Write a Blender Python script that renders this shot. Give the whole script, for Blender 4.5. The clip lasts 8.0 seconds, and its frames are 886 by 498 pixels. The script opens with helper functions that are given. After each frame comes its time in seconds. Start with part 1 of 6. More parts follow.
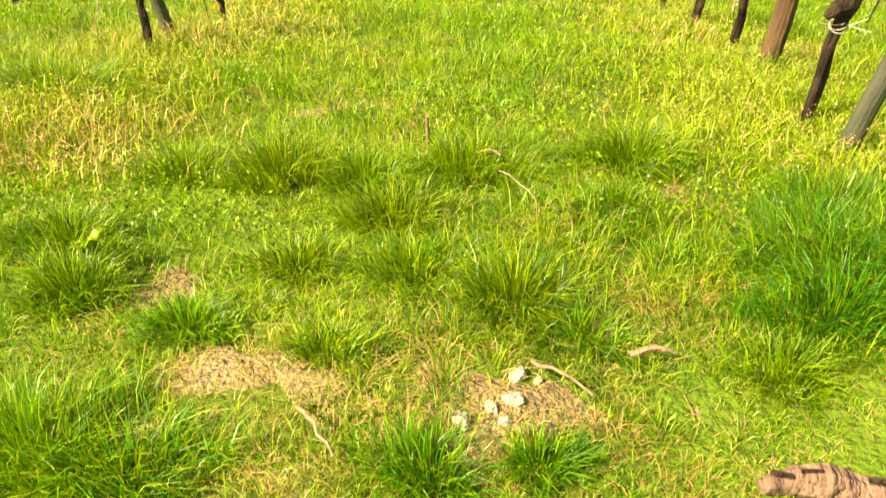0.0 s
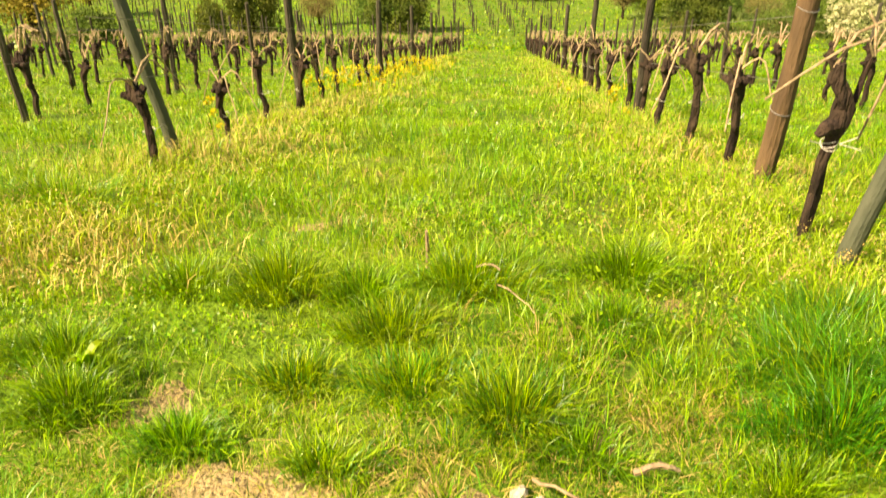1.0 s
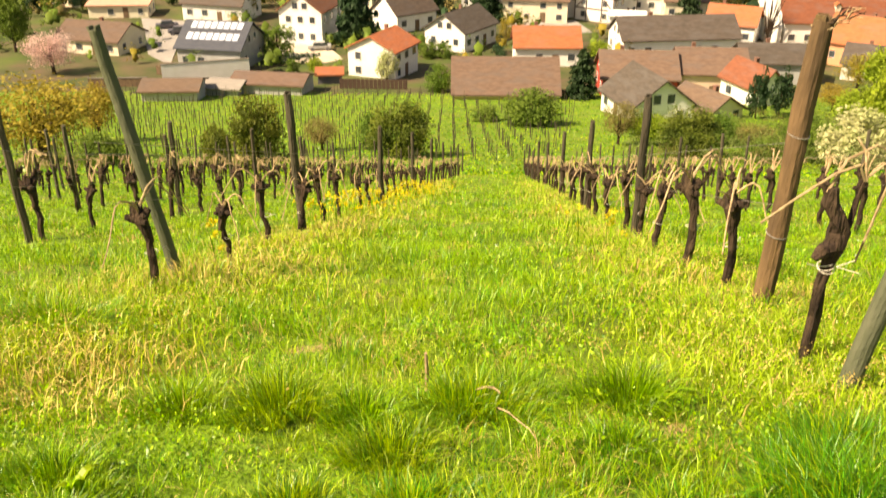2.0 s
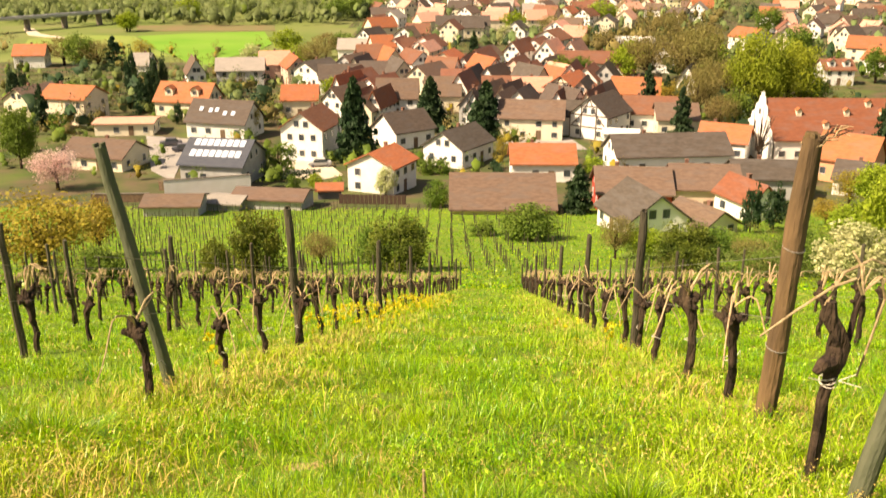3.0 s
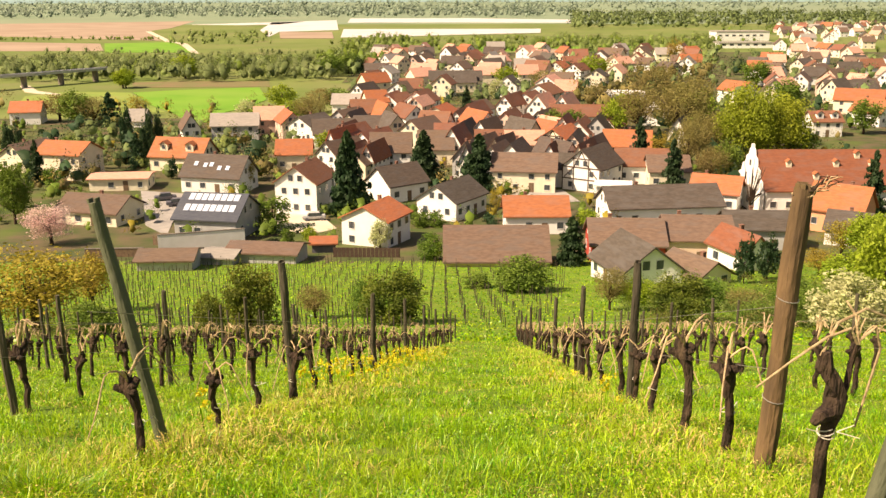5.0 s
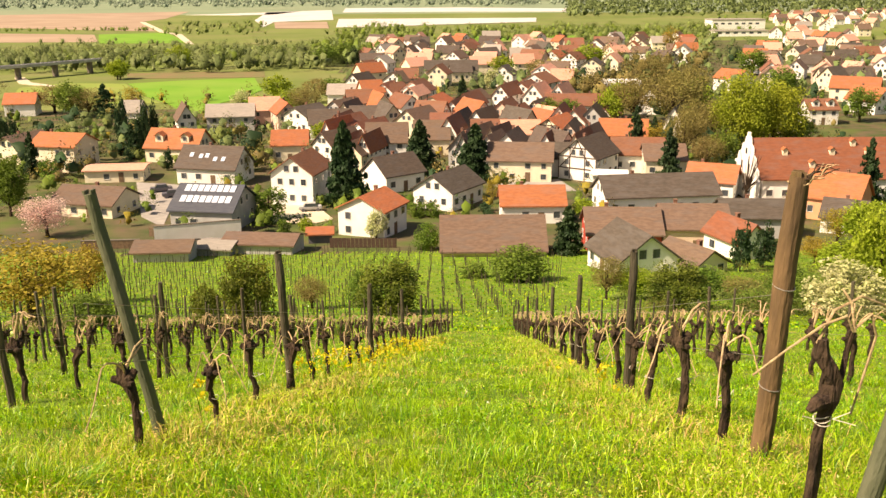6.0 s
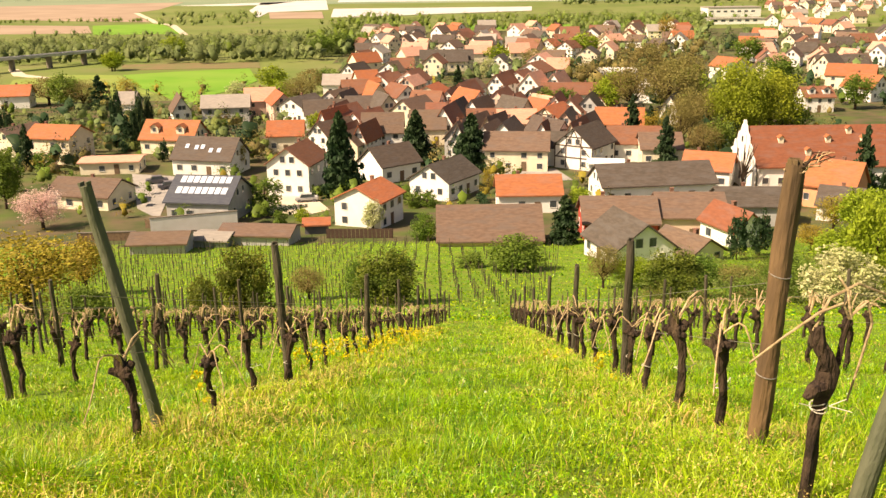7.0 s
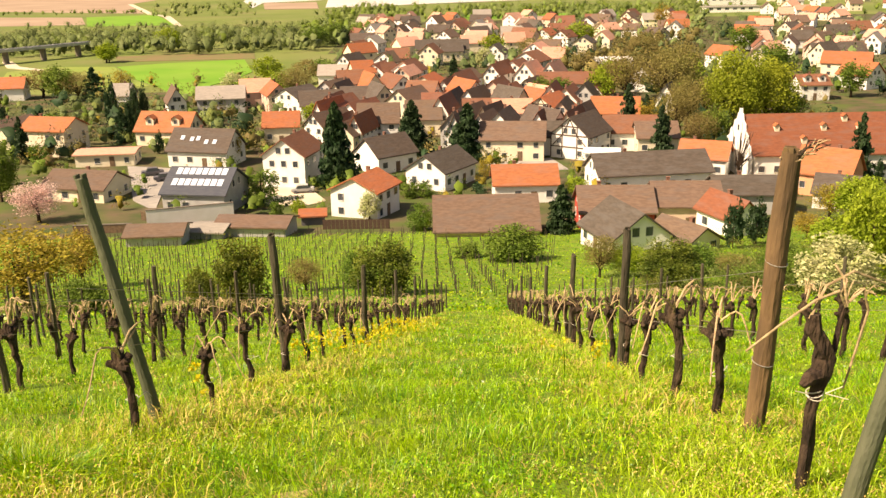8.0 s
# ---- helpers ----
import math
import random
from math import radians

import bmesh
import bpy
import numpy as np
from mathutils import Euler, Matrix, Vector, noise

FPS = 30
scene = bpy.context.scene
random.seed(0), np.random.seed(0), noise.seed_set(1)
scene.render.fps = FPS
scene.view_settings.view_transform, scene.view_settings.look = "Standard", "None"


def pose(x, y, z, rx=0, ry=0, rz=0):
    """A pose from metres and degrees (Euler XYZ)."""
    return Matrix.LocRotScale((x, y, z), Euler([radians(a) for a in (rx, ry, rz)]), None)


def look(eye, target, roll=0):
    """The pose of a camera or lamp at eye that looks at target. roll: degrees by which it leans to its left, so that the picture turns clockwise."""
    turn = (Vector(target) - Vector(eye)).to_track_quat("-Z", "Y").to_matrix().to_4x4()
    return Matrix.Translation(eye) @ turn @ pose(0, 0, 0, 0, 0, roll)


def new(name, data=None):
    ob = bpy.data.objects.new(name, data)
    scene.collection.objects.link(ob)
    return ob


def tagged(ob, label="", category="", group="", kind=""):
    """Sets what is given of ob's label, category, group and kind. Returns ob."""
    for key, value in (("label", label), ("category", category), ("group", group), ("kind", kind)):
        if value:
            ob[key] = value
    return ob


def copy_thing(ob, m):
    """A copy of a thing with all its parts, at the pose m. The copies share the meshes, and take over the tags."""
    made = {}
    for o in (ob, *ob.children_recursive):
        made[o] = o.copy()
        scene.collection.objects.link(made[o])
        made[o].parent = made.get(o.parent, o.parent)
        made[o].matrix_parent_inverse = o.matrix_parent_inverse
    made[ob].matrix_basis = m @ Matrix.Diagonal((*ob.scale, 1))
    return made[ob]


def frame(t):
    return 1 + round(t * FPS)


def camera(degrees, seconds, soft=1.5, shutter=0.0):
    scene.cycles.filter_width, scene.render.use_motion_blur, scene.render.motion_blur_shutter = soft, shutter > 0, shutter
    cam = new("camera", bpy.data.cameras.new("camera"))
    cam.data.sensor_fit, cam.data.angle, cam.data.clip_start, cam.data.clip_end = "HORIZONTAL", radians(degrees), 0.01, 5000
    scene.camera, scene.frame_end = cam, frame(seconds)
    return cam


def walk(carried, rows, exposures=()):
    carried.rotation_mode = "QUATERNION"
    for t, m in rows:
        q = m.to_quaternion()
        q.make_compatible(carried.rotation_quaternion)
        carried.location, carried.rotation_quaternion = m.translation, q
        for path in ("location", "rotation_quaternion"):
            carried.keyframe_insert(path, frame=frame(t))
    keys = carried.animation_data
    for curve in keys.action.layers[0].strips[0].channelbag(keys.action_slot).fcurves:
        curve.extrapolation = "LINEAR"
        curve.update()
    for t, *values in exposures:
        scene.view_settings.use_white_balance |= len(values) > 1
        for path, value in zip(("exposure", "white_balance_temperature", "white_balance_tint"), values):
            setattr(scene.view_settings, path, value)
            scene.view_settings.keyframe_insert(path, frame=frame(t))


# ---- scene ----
cam = camera(51.70, 8.0, soft=1.45, shutter=0.5)
EYE = (0.0, 0.0, 39.0)
# seconds, turn, tilt, lean: the camera is held at one place and tilts up from the grass to the valley
TURNS = (
    (0.0, 0.43, -40.74, -0.02), (0.3, 0.43, -39.00, 0.0), (0.5, 0.43, -37.56, 0.02), (1.0, 0.39, -33.60, 0.07), (1.5, 0.40, -29.93, 0.18),
    (2.0, 0.38, -25.98, 0.19), (2.2, 0.37, -24.50, 0.19), (3.3, 0.25, -17.18, 0.17), (3.5, 0.23, -16.29, 0.16), (4.0, 0.10, -15.15, 0.10), (4.5, 0.0, -15.30, 0.0),
    (6.0, -0.32, -16.20, -0.35), (6.5, -0.42, -16.51, -0.51), (7.0, -0.53, -16.83, -0.65),
    (7.5, -0.64, -17.13, -0.80), (8.0, -0.74, -17.44, -0.95),
)
ROWS = []
for t, turn, tilt, lean in TURNS:
    ROWS.append((t, Matrix.Translation(EYE) @ pose(0, 0, 0, 90 + tilt, 0, turn) @ pose(0, 0, 0, 0, 0, lean)))
walk(cam, ROWS, exposures=((0.0, 1.09, 8500, 14), (2.0, 1.02, 8500, 16), (3.5, 0.90, 8200, 19), (4.5, 0.78, 8050, 20), (8.0, 0.84, 8350, 20)))

# ---- light ----
SUN_HIGH, SUN_FROM = 47.0, Vector((-0.90, -0.42, 0.0)).normalized()
world = bpy.data.worlds.new("sky")
scene.world = world
world.use_nodes = True
wn = world.node_tree.nodes
sky = wn.new("ShaderNodeTexSky")
sky.sky_type, sky.sun_disc = "NISHITA", False
sky.sun_elevation, sky.sun_rotation = radians(SUN_HIGH), math.atan2(SUN_FROM.x, SUN_FROM.y)
sky.dust_density, sky.air_density = 3.0, 1.2
world.node_tree.links.new(sky.outputs[0], wn["Background"].inputs[0])
wn["Background"].inputs[1].default_value = 0.060
sun = new("sun", bpy.data.lights.new("sun", "SUN"))
sun.data.energy, sun.data.angle, sun.data.color = 5.0, radians(0.6), (1.0, 0.92, 0.76)
sun.matrix_world = look(SUN_FROM * 60 + Vector((0, 0, 60 * math.tan(radians(SUN_HIGH)) + 39)), (0, 0, 39))


# ---- materials ----
def material(name, base, other=None, scale=3.0, rough=0.8, bump=0.0, bump_scale=40.0, island=0.0, metal=0.0,
             leaf=0.0, third=None, third_scale=0.6, third_amount=0.5, coords="Object", stretch=(1, 1, 1), spec=0.3):
    """A surface with colour variation at two scales, relief and, with island, a shift from piece to piece."""
    mat = bpy.data.materials.new(name)
    mat.use_nodes = True
    nt = mat.node_tree
    n, link = nt.nodes, nt.links.new
    bsdf = n["Principled BSDF"]
    bsdf.inputs["Roughness"].default_value = rough
    bsdf.inputs["Metallic"].default_value = metal
    bsdf.inputs["Specular IOR Level"].default_value = spec
    tex = n.new("ShaderNodeTexCoord")
    mapping = n.new("ShaderNodeMapping")
    mapping.inputs["Scale"].default_value = stretch
    link(tex.outputs[coords], mapping.inputs[0])
    colour = n.new("ShaderNodeMix")
    colour.data_type = "RGBA"
    colour.inputs[6].default_value = (*base, 1)
    colour.inputs[7].default_value = (*(other or [c * 0.75 for c in base]), 1)
    noise_a = n.new("ShaderNodeTexNoise")
    noise_a.inputs["Scale"].default_value, noise_a.inputs["Detail"].default_value = scale, 6
    link(mapping.outputs[0], noise_a.inputs[0])
    ramp = n.new("ShaderNodeMapRange")
    ramp.inputs[1].default_value, ramp.inputs[2].default_value = 0.35, 0.65
    link(noise_a.outputs[0], ramp.inputs[0])
    link(ramp.outputs[0], colour.inputs[0])
    out = colour.outputs[2]
    if third:
        noise_c = n.new("ShaderNodeTexNoise")
        noise_c.inputs["Scale"].default_value, noise_c.inputs["Detail"].default_value = third_scale, 5
        link(mapping.outputs[0], noise_c.inputs[0])
        ramp_c = n.new("ShaderNodeMapRange")
        ramp_c.inputs[1].default_value, ramp_c.inputs[2].default_value, ramp_c.inputs[4].default_value = 0.48, 0.66, third_amount
        link(noise_c.outputs[0], ramp_c.inputs[0])
        mix = n.new("ShaderNodeMix")
        mix.data_type = "RGBA"
        mix.inputs[7].default_value = (*third, 1)
        link(ramp_c.outputs[0], mix.inputs[0])
        link(out, mix.inputs[6])
        out = mix.outputs[2]
    if island:
        hue = n.new("ShaderNodeHueSaturation")
        geo = n.new("ShaderNodeNewGeometry")
        info = n.new("ShaderNodeObjectInfo")
        add = n.new("ShaderNodeMath")
        add.operation = "ADD"
        link(geo.outputs["Random Per Island"], add.inputs[0])
        link(info.outputs["Random"], add.inputs[1])
        frac = n.new("ShaderNodeMath")
        frac.operation = "FRACT"
        link(add.outputs[0], frac.inputs[0])
        val = n.new("ShaderNodeMapRange")
        val.inputs[3].default_value, val.inputs[4].default_value = 1 - island, 1 + island
        link(frac.outputs[0], val.inputs[0])
        link(val.outputs[0], hue.inputs["Value"])
        shift = n.new("ShaderNodeMapRange")
        shift.inputs[3].default_value, shift.inputs[4].default_value = 0.5 - 0.04 * island, 0.5 + 0.04 * island
        link(info.outputs["Random"], shift.inputs[0])
        link(shift.outputs[0], hue.inputs["Hue"])
        link(out, hue.inputs["Color"])
        out = hue.outputs[0]
    link(out, bsdf.inputs["Base Color"])
    if bump:
        noise_b = n.new("ShaderNodeTexNoise")
        noise_b.inputs["Scale"].default_value, noise_b.inputs["Detail"].default_value = bump_scale, 5
        link(mapping.outputs[0], noise_b.inputs[0])
        bm_node = n.new("ShaderNodeBump")
        bm_node.inputs["Strength"].default_value, bm_node.inputs["Distance"].default_value = min(1, bump), 0.05
        link(noise_b.outputs[0], bm_node.inputs["Height"])
        link(bm_node.outputs[0], bsdf.inputs["Normal"])
    if leaf:
        trans = n.new("ShaderNodeBsdfTranslucent")
        link(out, trans.inputs[0])
        mixer = n.new("ShaderNodeMixShader")
        mixer.inputs[0].default_value = leaf
        link(bsdf.outputs[0], mixer.inputs[1])
        link(trans.outputs[0], mixer.inputs[2])
        link(mixer.outputs[0], n["Material Output"].inputs[0])
    return mat


def ground_material():
    """Turf over brown soil near by, mottled meadow green in the valley."""
    mat = material("turf", (0.15, 0.27, 0.016), (0.105, 0.19, 0.012), scale=0.9, rough=0.95, bump=0.8, bump_scale=30,
                   third=(0.26, 0.21, 0.06), third_scale=0.6, third_amount=0.35)
    return mat


M = {
    "turf": ground_material(),
    "plain": material("plain", (0.11, 0.16, 0.03), (0.17, 0.20, 0.055), scale=0.012, third=(0.19, 0.17, 0.08), third_scale=0.03, rough=0.95),
    "grass": material("grass", (0.235, 0.43, 0.009), (0.345, 0.485, 0.013), scale=1.2, rough=0.42, island=0.6, leaf=0.38, spec=0.5),
    "grass_dark": material("grass_dark", (0.070, 0.235, 0.011), (0.13, 0.34, 0.013), scale=2, rough=0.36, island=0.6, leaf=0.38, spec=0.5),
    "grass_pale": material("grass_pale", (0.40, 0.51, 0.028), (0.34, 0.48, 0.018), scale=2, rough=0.4, island=0.5, leaf=0.35, spec=0.5),
    "straw": material("straw", (0.66, 0.49, 0.17), (0.52, 0.37, 0.10), scale=3, rough=0.7, island=0.3, leaf=0.2),
    "flower": material("flower", (0.75, 0.62, 0.02), (0.66, 0.58, 0.03), scale=3, rough=0.6, island=0.2, leaf=0.3),
    "soil": material("soil", (0.58, 0.43, 0.20), (0.42, 0.30, 0.13), scale=9, rough=0.95, bump=1.0, bump_scale=60),
    "stone": material("stone", (0.72, 0.64, 0.48), (0.58, 0.50, 0.36), scale=14, rough=0.85, bump=0.6, bump_scale=50),
    "bark": material("bark", (0.026, 0.016, 0.011), (0.085, 0.054, 0.033), scale=18, rough=0.95, bump=1.0, bump_scale=45, stretch=(1, 1, 0.25), island=0.15),
    "cane": material("cane", (0.54, 0.40, 0.23), (0.33, 0.22, 0.12), scale=25, rough=0.7, bump=0.3, island=0.2),
    "post_wood": material("post_wood", (0.22, 0.14, 0.065), (0.13, 0.085, 0.042), scale=16, rough=0.9, bump=0.35, bump_scale=40, stretch=(1, 1, 0.22), third=(0.07, 0.048, 0.028), third_scale=7, third_amount=0.8, island=0.2),
    "post_green": material("post_green", (0.085, 0.095, 0.058), (0.125, 0.13, 0.08), scale=9, rough=0.7, bump=0.3, stretch=(1, 1, 0.3)),
    "post_dark": material("post_dark", (0.052, 0.043, 0.029), (0.10, 0.083, 0.056), scale=12, rough=0.8, bump=0.6, stretch=(1, 1, 0.2), island=0.25),
    "wire": material("wire", (0.42, 0.38, 0.33), scale=9, rough=0.5, metal=0.6),
    "tie": material("tie", (0.66, 0.60, 0.50), scale=9, rough=0.7),
    "pane": material("pane", (0.045, 0.055, 0.065), (0.09, 0.10, 0.11), scale=0.4, rough=0.12, spec=0.6, island=0.3),
    "frame": material("frame", (0.72, 0.70, 0.66), scale=2, rough=0.6),
    "metal": material("metal", (0.30, 0.30, 0.31), (0.24, 0.23, 0.23), scale=1.5, rough=0.4, metal=0.5),
    "solar": material("solar", (0.62, 0.66, 0.74), (0.50, 0.55, 0.66), scale=0.8, rough=0.2, spec=0.7),
    "brick": material("brick", (0.24, 0.12, 0.085), (0.18, 0.095, 0.07), scale=4, rough=0.9),
    "wood": material("wood", (0.20, 0.13, 0.08), (0.13, 0.085, 0.055), scale=3, rough=0.9, bump=0.4),
    "timber": material("timber", (0.09, 0.055, 0.04), scale=3, rough=0.9),
    "concrete": material("concrete", (0.20, 0.17, 0.14), (0.14, 0.12, 0.10), scale=0.5, rough=0.95, bump=0.3),
    "gardens": material("gardens", (0.05, 0.075, 0.018), (0.12, 0.085, 0.05), scale=0.2, rough=0.95, third=(0.10, 0.15, 0.022), third_scale=0.07),
    # paler and greyer than plain: distance haze mixed into the ground colour
    "hazed_plain": material("hazed_plain", (0.17, 0.23, 0.14), (0.22, 0.27, 0.17), scale=0.006, rough=0.95, third=(0.22, 0.24, 0.15), third_scale=0.0025),
    "old_wood": material("old_wood", (0.40, 0.26, 0.16), (0.19, 0.12, 0.08), scale=22, rough=0.9, bump=1.0, bump_scale=40, stretch=(1, 0.25, 1)),
    "asphalt": material("asphalt", (0.34, 0.31, 0.28), (0.27, 0.25, 0.23), scale=0.5, rough=0.95),
    "path": material("path", (0.60, 0.52, 0.40), (0.50, 0.43, 0.32), scale=0.2, rough=0.95),
    "meadow": material("meadow", (0.115, 0.27, 0.02), (0.15, 0.30, 0.028), scale=0.05, rough=0.9, third=(0.20, 0.30, 0.05), third_scale=0.03),
    "rough_meadow": material("rough_meadow", (0.17, 0.25, 0.045), (0.23, 0.28, 0.06), scale=0.08, rough=0.95, third=(0.24, 0.22, 0.08), third_scale=0.05),
    "heath": material("heath", (0.20, 0.14, 0.07), (0.16, 0.15, 0.06), scale=0.12, rough=0.95, third=(0.13, 0.16, 0.05), third_scale=0.08),
    "field": material("field", (0.29, 0.205, 0.145), (0.36, 0.265, 0.19), scale=0.02, rough=0.95),
    "film": material("film", (0.66, 0.64, 0.60), (0.56, 0.52, 0.48), scale=0.03, rough=0.5),
}
for key, a, b in (("white", (0.84, 0.825, 0.79), (0.77, 0.75, 0.70)), ("cream", (0.78, 0.70, 0.54), (0.70, 0.62, 0.46)),
                  ("yellow", (0.70, 0.56, 0.26), (0.62, 0.48, 0.22)), ("pink", (0.72, 0.52, 0.42), (0.64, 0.46, 0.36)),
                  ("grey", (0.46, 0.46, 0.45), (0.38, 0.37, 0.36)), ("red", (0.44, 0.06, 0.04), (0.36, 0.05, 0.035)),
                  ("salmon", (0.70, 0.34, 0.20), (0.62, 0.28, 0.16)), ("dark", (0.10, 0.10, 0.12), (0.14, 0.13, 0.14))):
    M["wall_" + key] = material("plaster_" + key, a, b, scale=0.6, rough=0.9, bump=0.15, bump_scale=8, island=0.06)
# the sheet roof is near-white: glare of the sun put into its colour
for key, a, b in (("orange", (0.41, 0.135, 0.058), (0.31, 0.10, 0.044)), ("rust", (0.235, 0.085, 0.040), (0.18, 0.066, 0.033)), ("red", (0.24, 0.098, 0.056), (0.18, 0.075, 0.045)), ("sheet", (0.80, 0.79, 0.76), (0.72, 0.71, 0.68)),
                  ("brown", (0.125, 0.078, 0.054), (0.17, 0.11, 0.078)), ("dark", (0.075, 0.054, 0.043), (0.11, 0.08, 0.062)),
                  ("grey", (0.105, 0.082, 0.065), (0.07, 0.056, 0.045)), ("navy", (0.05, 0.055, 0.075), (0.07, 0.075, 0.09)),
                  ("pink", (0.62, 0.33, 0.24), (0.52, 0.26, 0.18)), ("pale", (0.34, 0.30, 0.26), (0.27, 0.24, 0.21))):
    M["roof_" + key] = material("tiles_" + key, a, b, scale=1.1, rough=0.75, bump=0.6, bump_scale=7, island=0.12,
                                third=tuple(0.6 * c + 0.05 for c in a), third_scale=0.35, third_amount=0.6, stretch=(1, 3, 3))
# haze leaves, and less so far ones, are paled: distance haze in the colour
for key, a, b in (("conifer", (0.025, 0.062, 0.024), (0.045, 0.085, 0.03)), ("fresh", (0.22, 0.32, 0.025), (0.30, 0.38, 0.03)),
                  ("mid", (0.11, 0.19, 0.025), (0.17, 0.25, 0.035)), ("gold", (0.30, 0.215, 0.03), (0.37, 0.29, 0.04)),
                  ("tan", (0.27, 0.21, 0.072), (0.22, 0.205, 0.055)), ("willow", (0.25, 0.30, 0.024), (0.34, 0.37, 0.035)), ("bare", (0.12, 0.075, 0.04), (0.09, 0.06, 0.04)), ("blossom", (0.66, 0.42, 0.38), (0.70, 0.55, 0.48)),
                  ("cream", (0.55, 0.55, 0.30), (0.40, 0.45, 0.18)), ("ivy", (0.075, 0.11, 0.014), (0.19, 0.21, 0.025)),
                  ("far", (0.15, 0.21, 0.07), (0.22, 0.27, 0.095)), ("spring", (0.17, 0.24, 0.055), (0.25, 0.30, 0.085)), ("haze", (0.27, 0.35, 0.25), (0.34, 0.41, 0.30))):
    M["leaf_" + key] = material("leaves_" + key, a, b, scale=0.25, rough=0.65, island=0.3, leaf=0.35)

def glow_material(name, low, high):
    """Glowing colour for pale distant air: brighter upwards, with soft unevenness along the hills."""
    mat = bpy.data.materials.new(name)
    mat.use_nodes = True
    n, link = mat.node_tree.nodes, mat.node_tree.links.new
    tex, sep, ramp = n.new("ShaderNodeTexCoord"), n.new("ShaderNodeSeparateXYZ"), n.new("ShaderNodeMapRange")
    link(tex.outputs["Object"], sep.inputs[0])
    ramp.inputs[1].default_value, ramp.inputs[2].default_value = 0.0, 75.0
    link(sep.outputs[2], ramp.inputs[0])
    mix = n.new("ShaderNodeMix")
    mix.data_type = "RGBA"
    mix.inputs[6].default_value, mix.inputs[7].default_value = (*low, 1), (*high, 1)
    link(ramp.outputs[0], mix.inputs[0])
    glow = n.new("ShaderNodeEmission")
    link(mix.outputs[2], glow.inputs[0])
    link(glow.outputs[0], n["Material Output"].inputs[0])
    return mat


# the backdrop emits: haze over the far hills is its own glow
M["haze_glow"] = glow_material("haze_glow", (0.30, 0.42, 0.36), (0.52, 0.62, 0.66))


# ---- geometry helpers ----
def part(name, bm, mat, parent=None, label=""):
    """Links a bmesh as one mesh object, under parent if there is one."""
    me = bpy.data.meshes.new(name)
    bm.to_mesh(me)
    bm.free()
    me.materials.append(mat)
    ob = new(name, me)
    if parent:
        ob.parent = parent
    if label:
        tagged(ob, label)
    return ob


def shared(name, me, parent, m=None):
    ob = new(name, me)
    ob.parent = parent
    if m is not None:
        ob.matrix_basis = m
    return ob


def mesh_of(name, verts, faces, mat, smooth=False):
    me = bpy.data.meshes.new(name)
    me.from_pydata([tuple(v) for v in verts], [], faces)
    me.materials.append(mat)
    if smooth:
        me.shade_smooth()
    return me


def tri_mesh(name, verts, tris, mat, normals=None):
    """A mesh from arrays of points and triangles, with soft normals where they are given."""
    me = bpy.data.meshes.new(name)
    verts, tris = np.asarray(verts, np.float32), np.asarray(tris, np.int32)
    me.vertices.add(len(verts))
    me.vertices.foreach_set("co", verts.ravel())
    me.loops.add(tris.size)
    me.loops.foreach_set("vertex_index", tris.ravel())
    me.polygons.add(len(tris))
    me.polygons.foreach_set("loop_start", np.arange(0, tris.size, 3, dtype=np.int32))
    me.update(calc_edges=True)
    me.materials.append(mat)
    if normals is not None:
        normals = normals / np.maximum(np.linalg.norm(normals, axis=1)[:, None], 1e-6)
        me.polygons.foreach_set("use_smooth", np.ones(len(tris), bool))
        me.normals_split_custom_set_from_vertices(normals.tolist())
    return me


def box(bm, x0, x1, y0, y1, z0, z1, m=None):
    vs = [bm.verts.new((x, y, z)) for x in (x0, x1) for y in (y0, y1) for z in (z0, z1)]
    for f in ((0, 1, 3, 2), (4, 6, 7, 5), (0, 4, 5, 1), (2, 3, 7, 6), (0, 2, 6, 4), (1, 5, 7, 3)):
        bm.faces.new([vs[i] for i in f])
    if m is not None:
        bmesh.ops.transform(bm, matrix=m, verts=vs)
    return vs


def tube(bm, points, radii, sides=8, knots=0.0, rng=random):
    """A tapered tube along points, its rings uneven by knots."""
    rings = []
    pts = [Vector(p) for p in points]
    for i, (p, r) in enumerate(zip(pts, radii)):
        d = (pts[min(i + 1, len(pts) - 1)] - pts[max(i - 1, 0)]).normalized()
        side = d.cross(Vector((0.3, 1, 0.1))).normalized()
        up = d.cross(side)
        ring = []
        for k in range(sides):
            a = 2 * math.pi * k / sides
            rr = r * (1 + knots * rng.uniform(-1, 1))
            ring.append(bm.verts.new(p + (side * math.cos(a) + up * math.sin(a)) * rr))
        rings.append(ring)
    for a, b in zip(rings, rings[1:]):
        for k in range(sides):
            bm.faces.new((a[k], a[(k + 1) % sides], b[(k + 1) % sides], b[k]))
    bm.faces.new(rings[0][::-1])
    bm.faces.new(rings[-1])


# ---- the ground: a verge, a steep vineyard slope, a gentler field, the plain ----
KNOTS_Y = np.array([-60, -8, 0, 1.5, 3.0, 4.5, 8, 30, 50, 53, 75, 100, 130, 150, 175, 5000.0])
KNOTS_Z = np.array([38.6, 37.6, 37.42, 37.30, 36.93, 36.43, 35.12, 26.94, 19.5, 18.35, 11.9, 6.5, 1.45, 0.1, 0.0, 0.0])


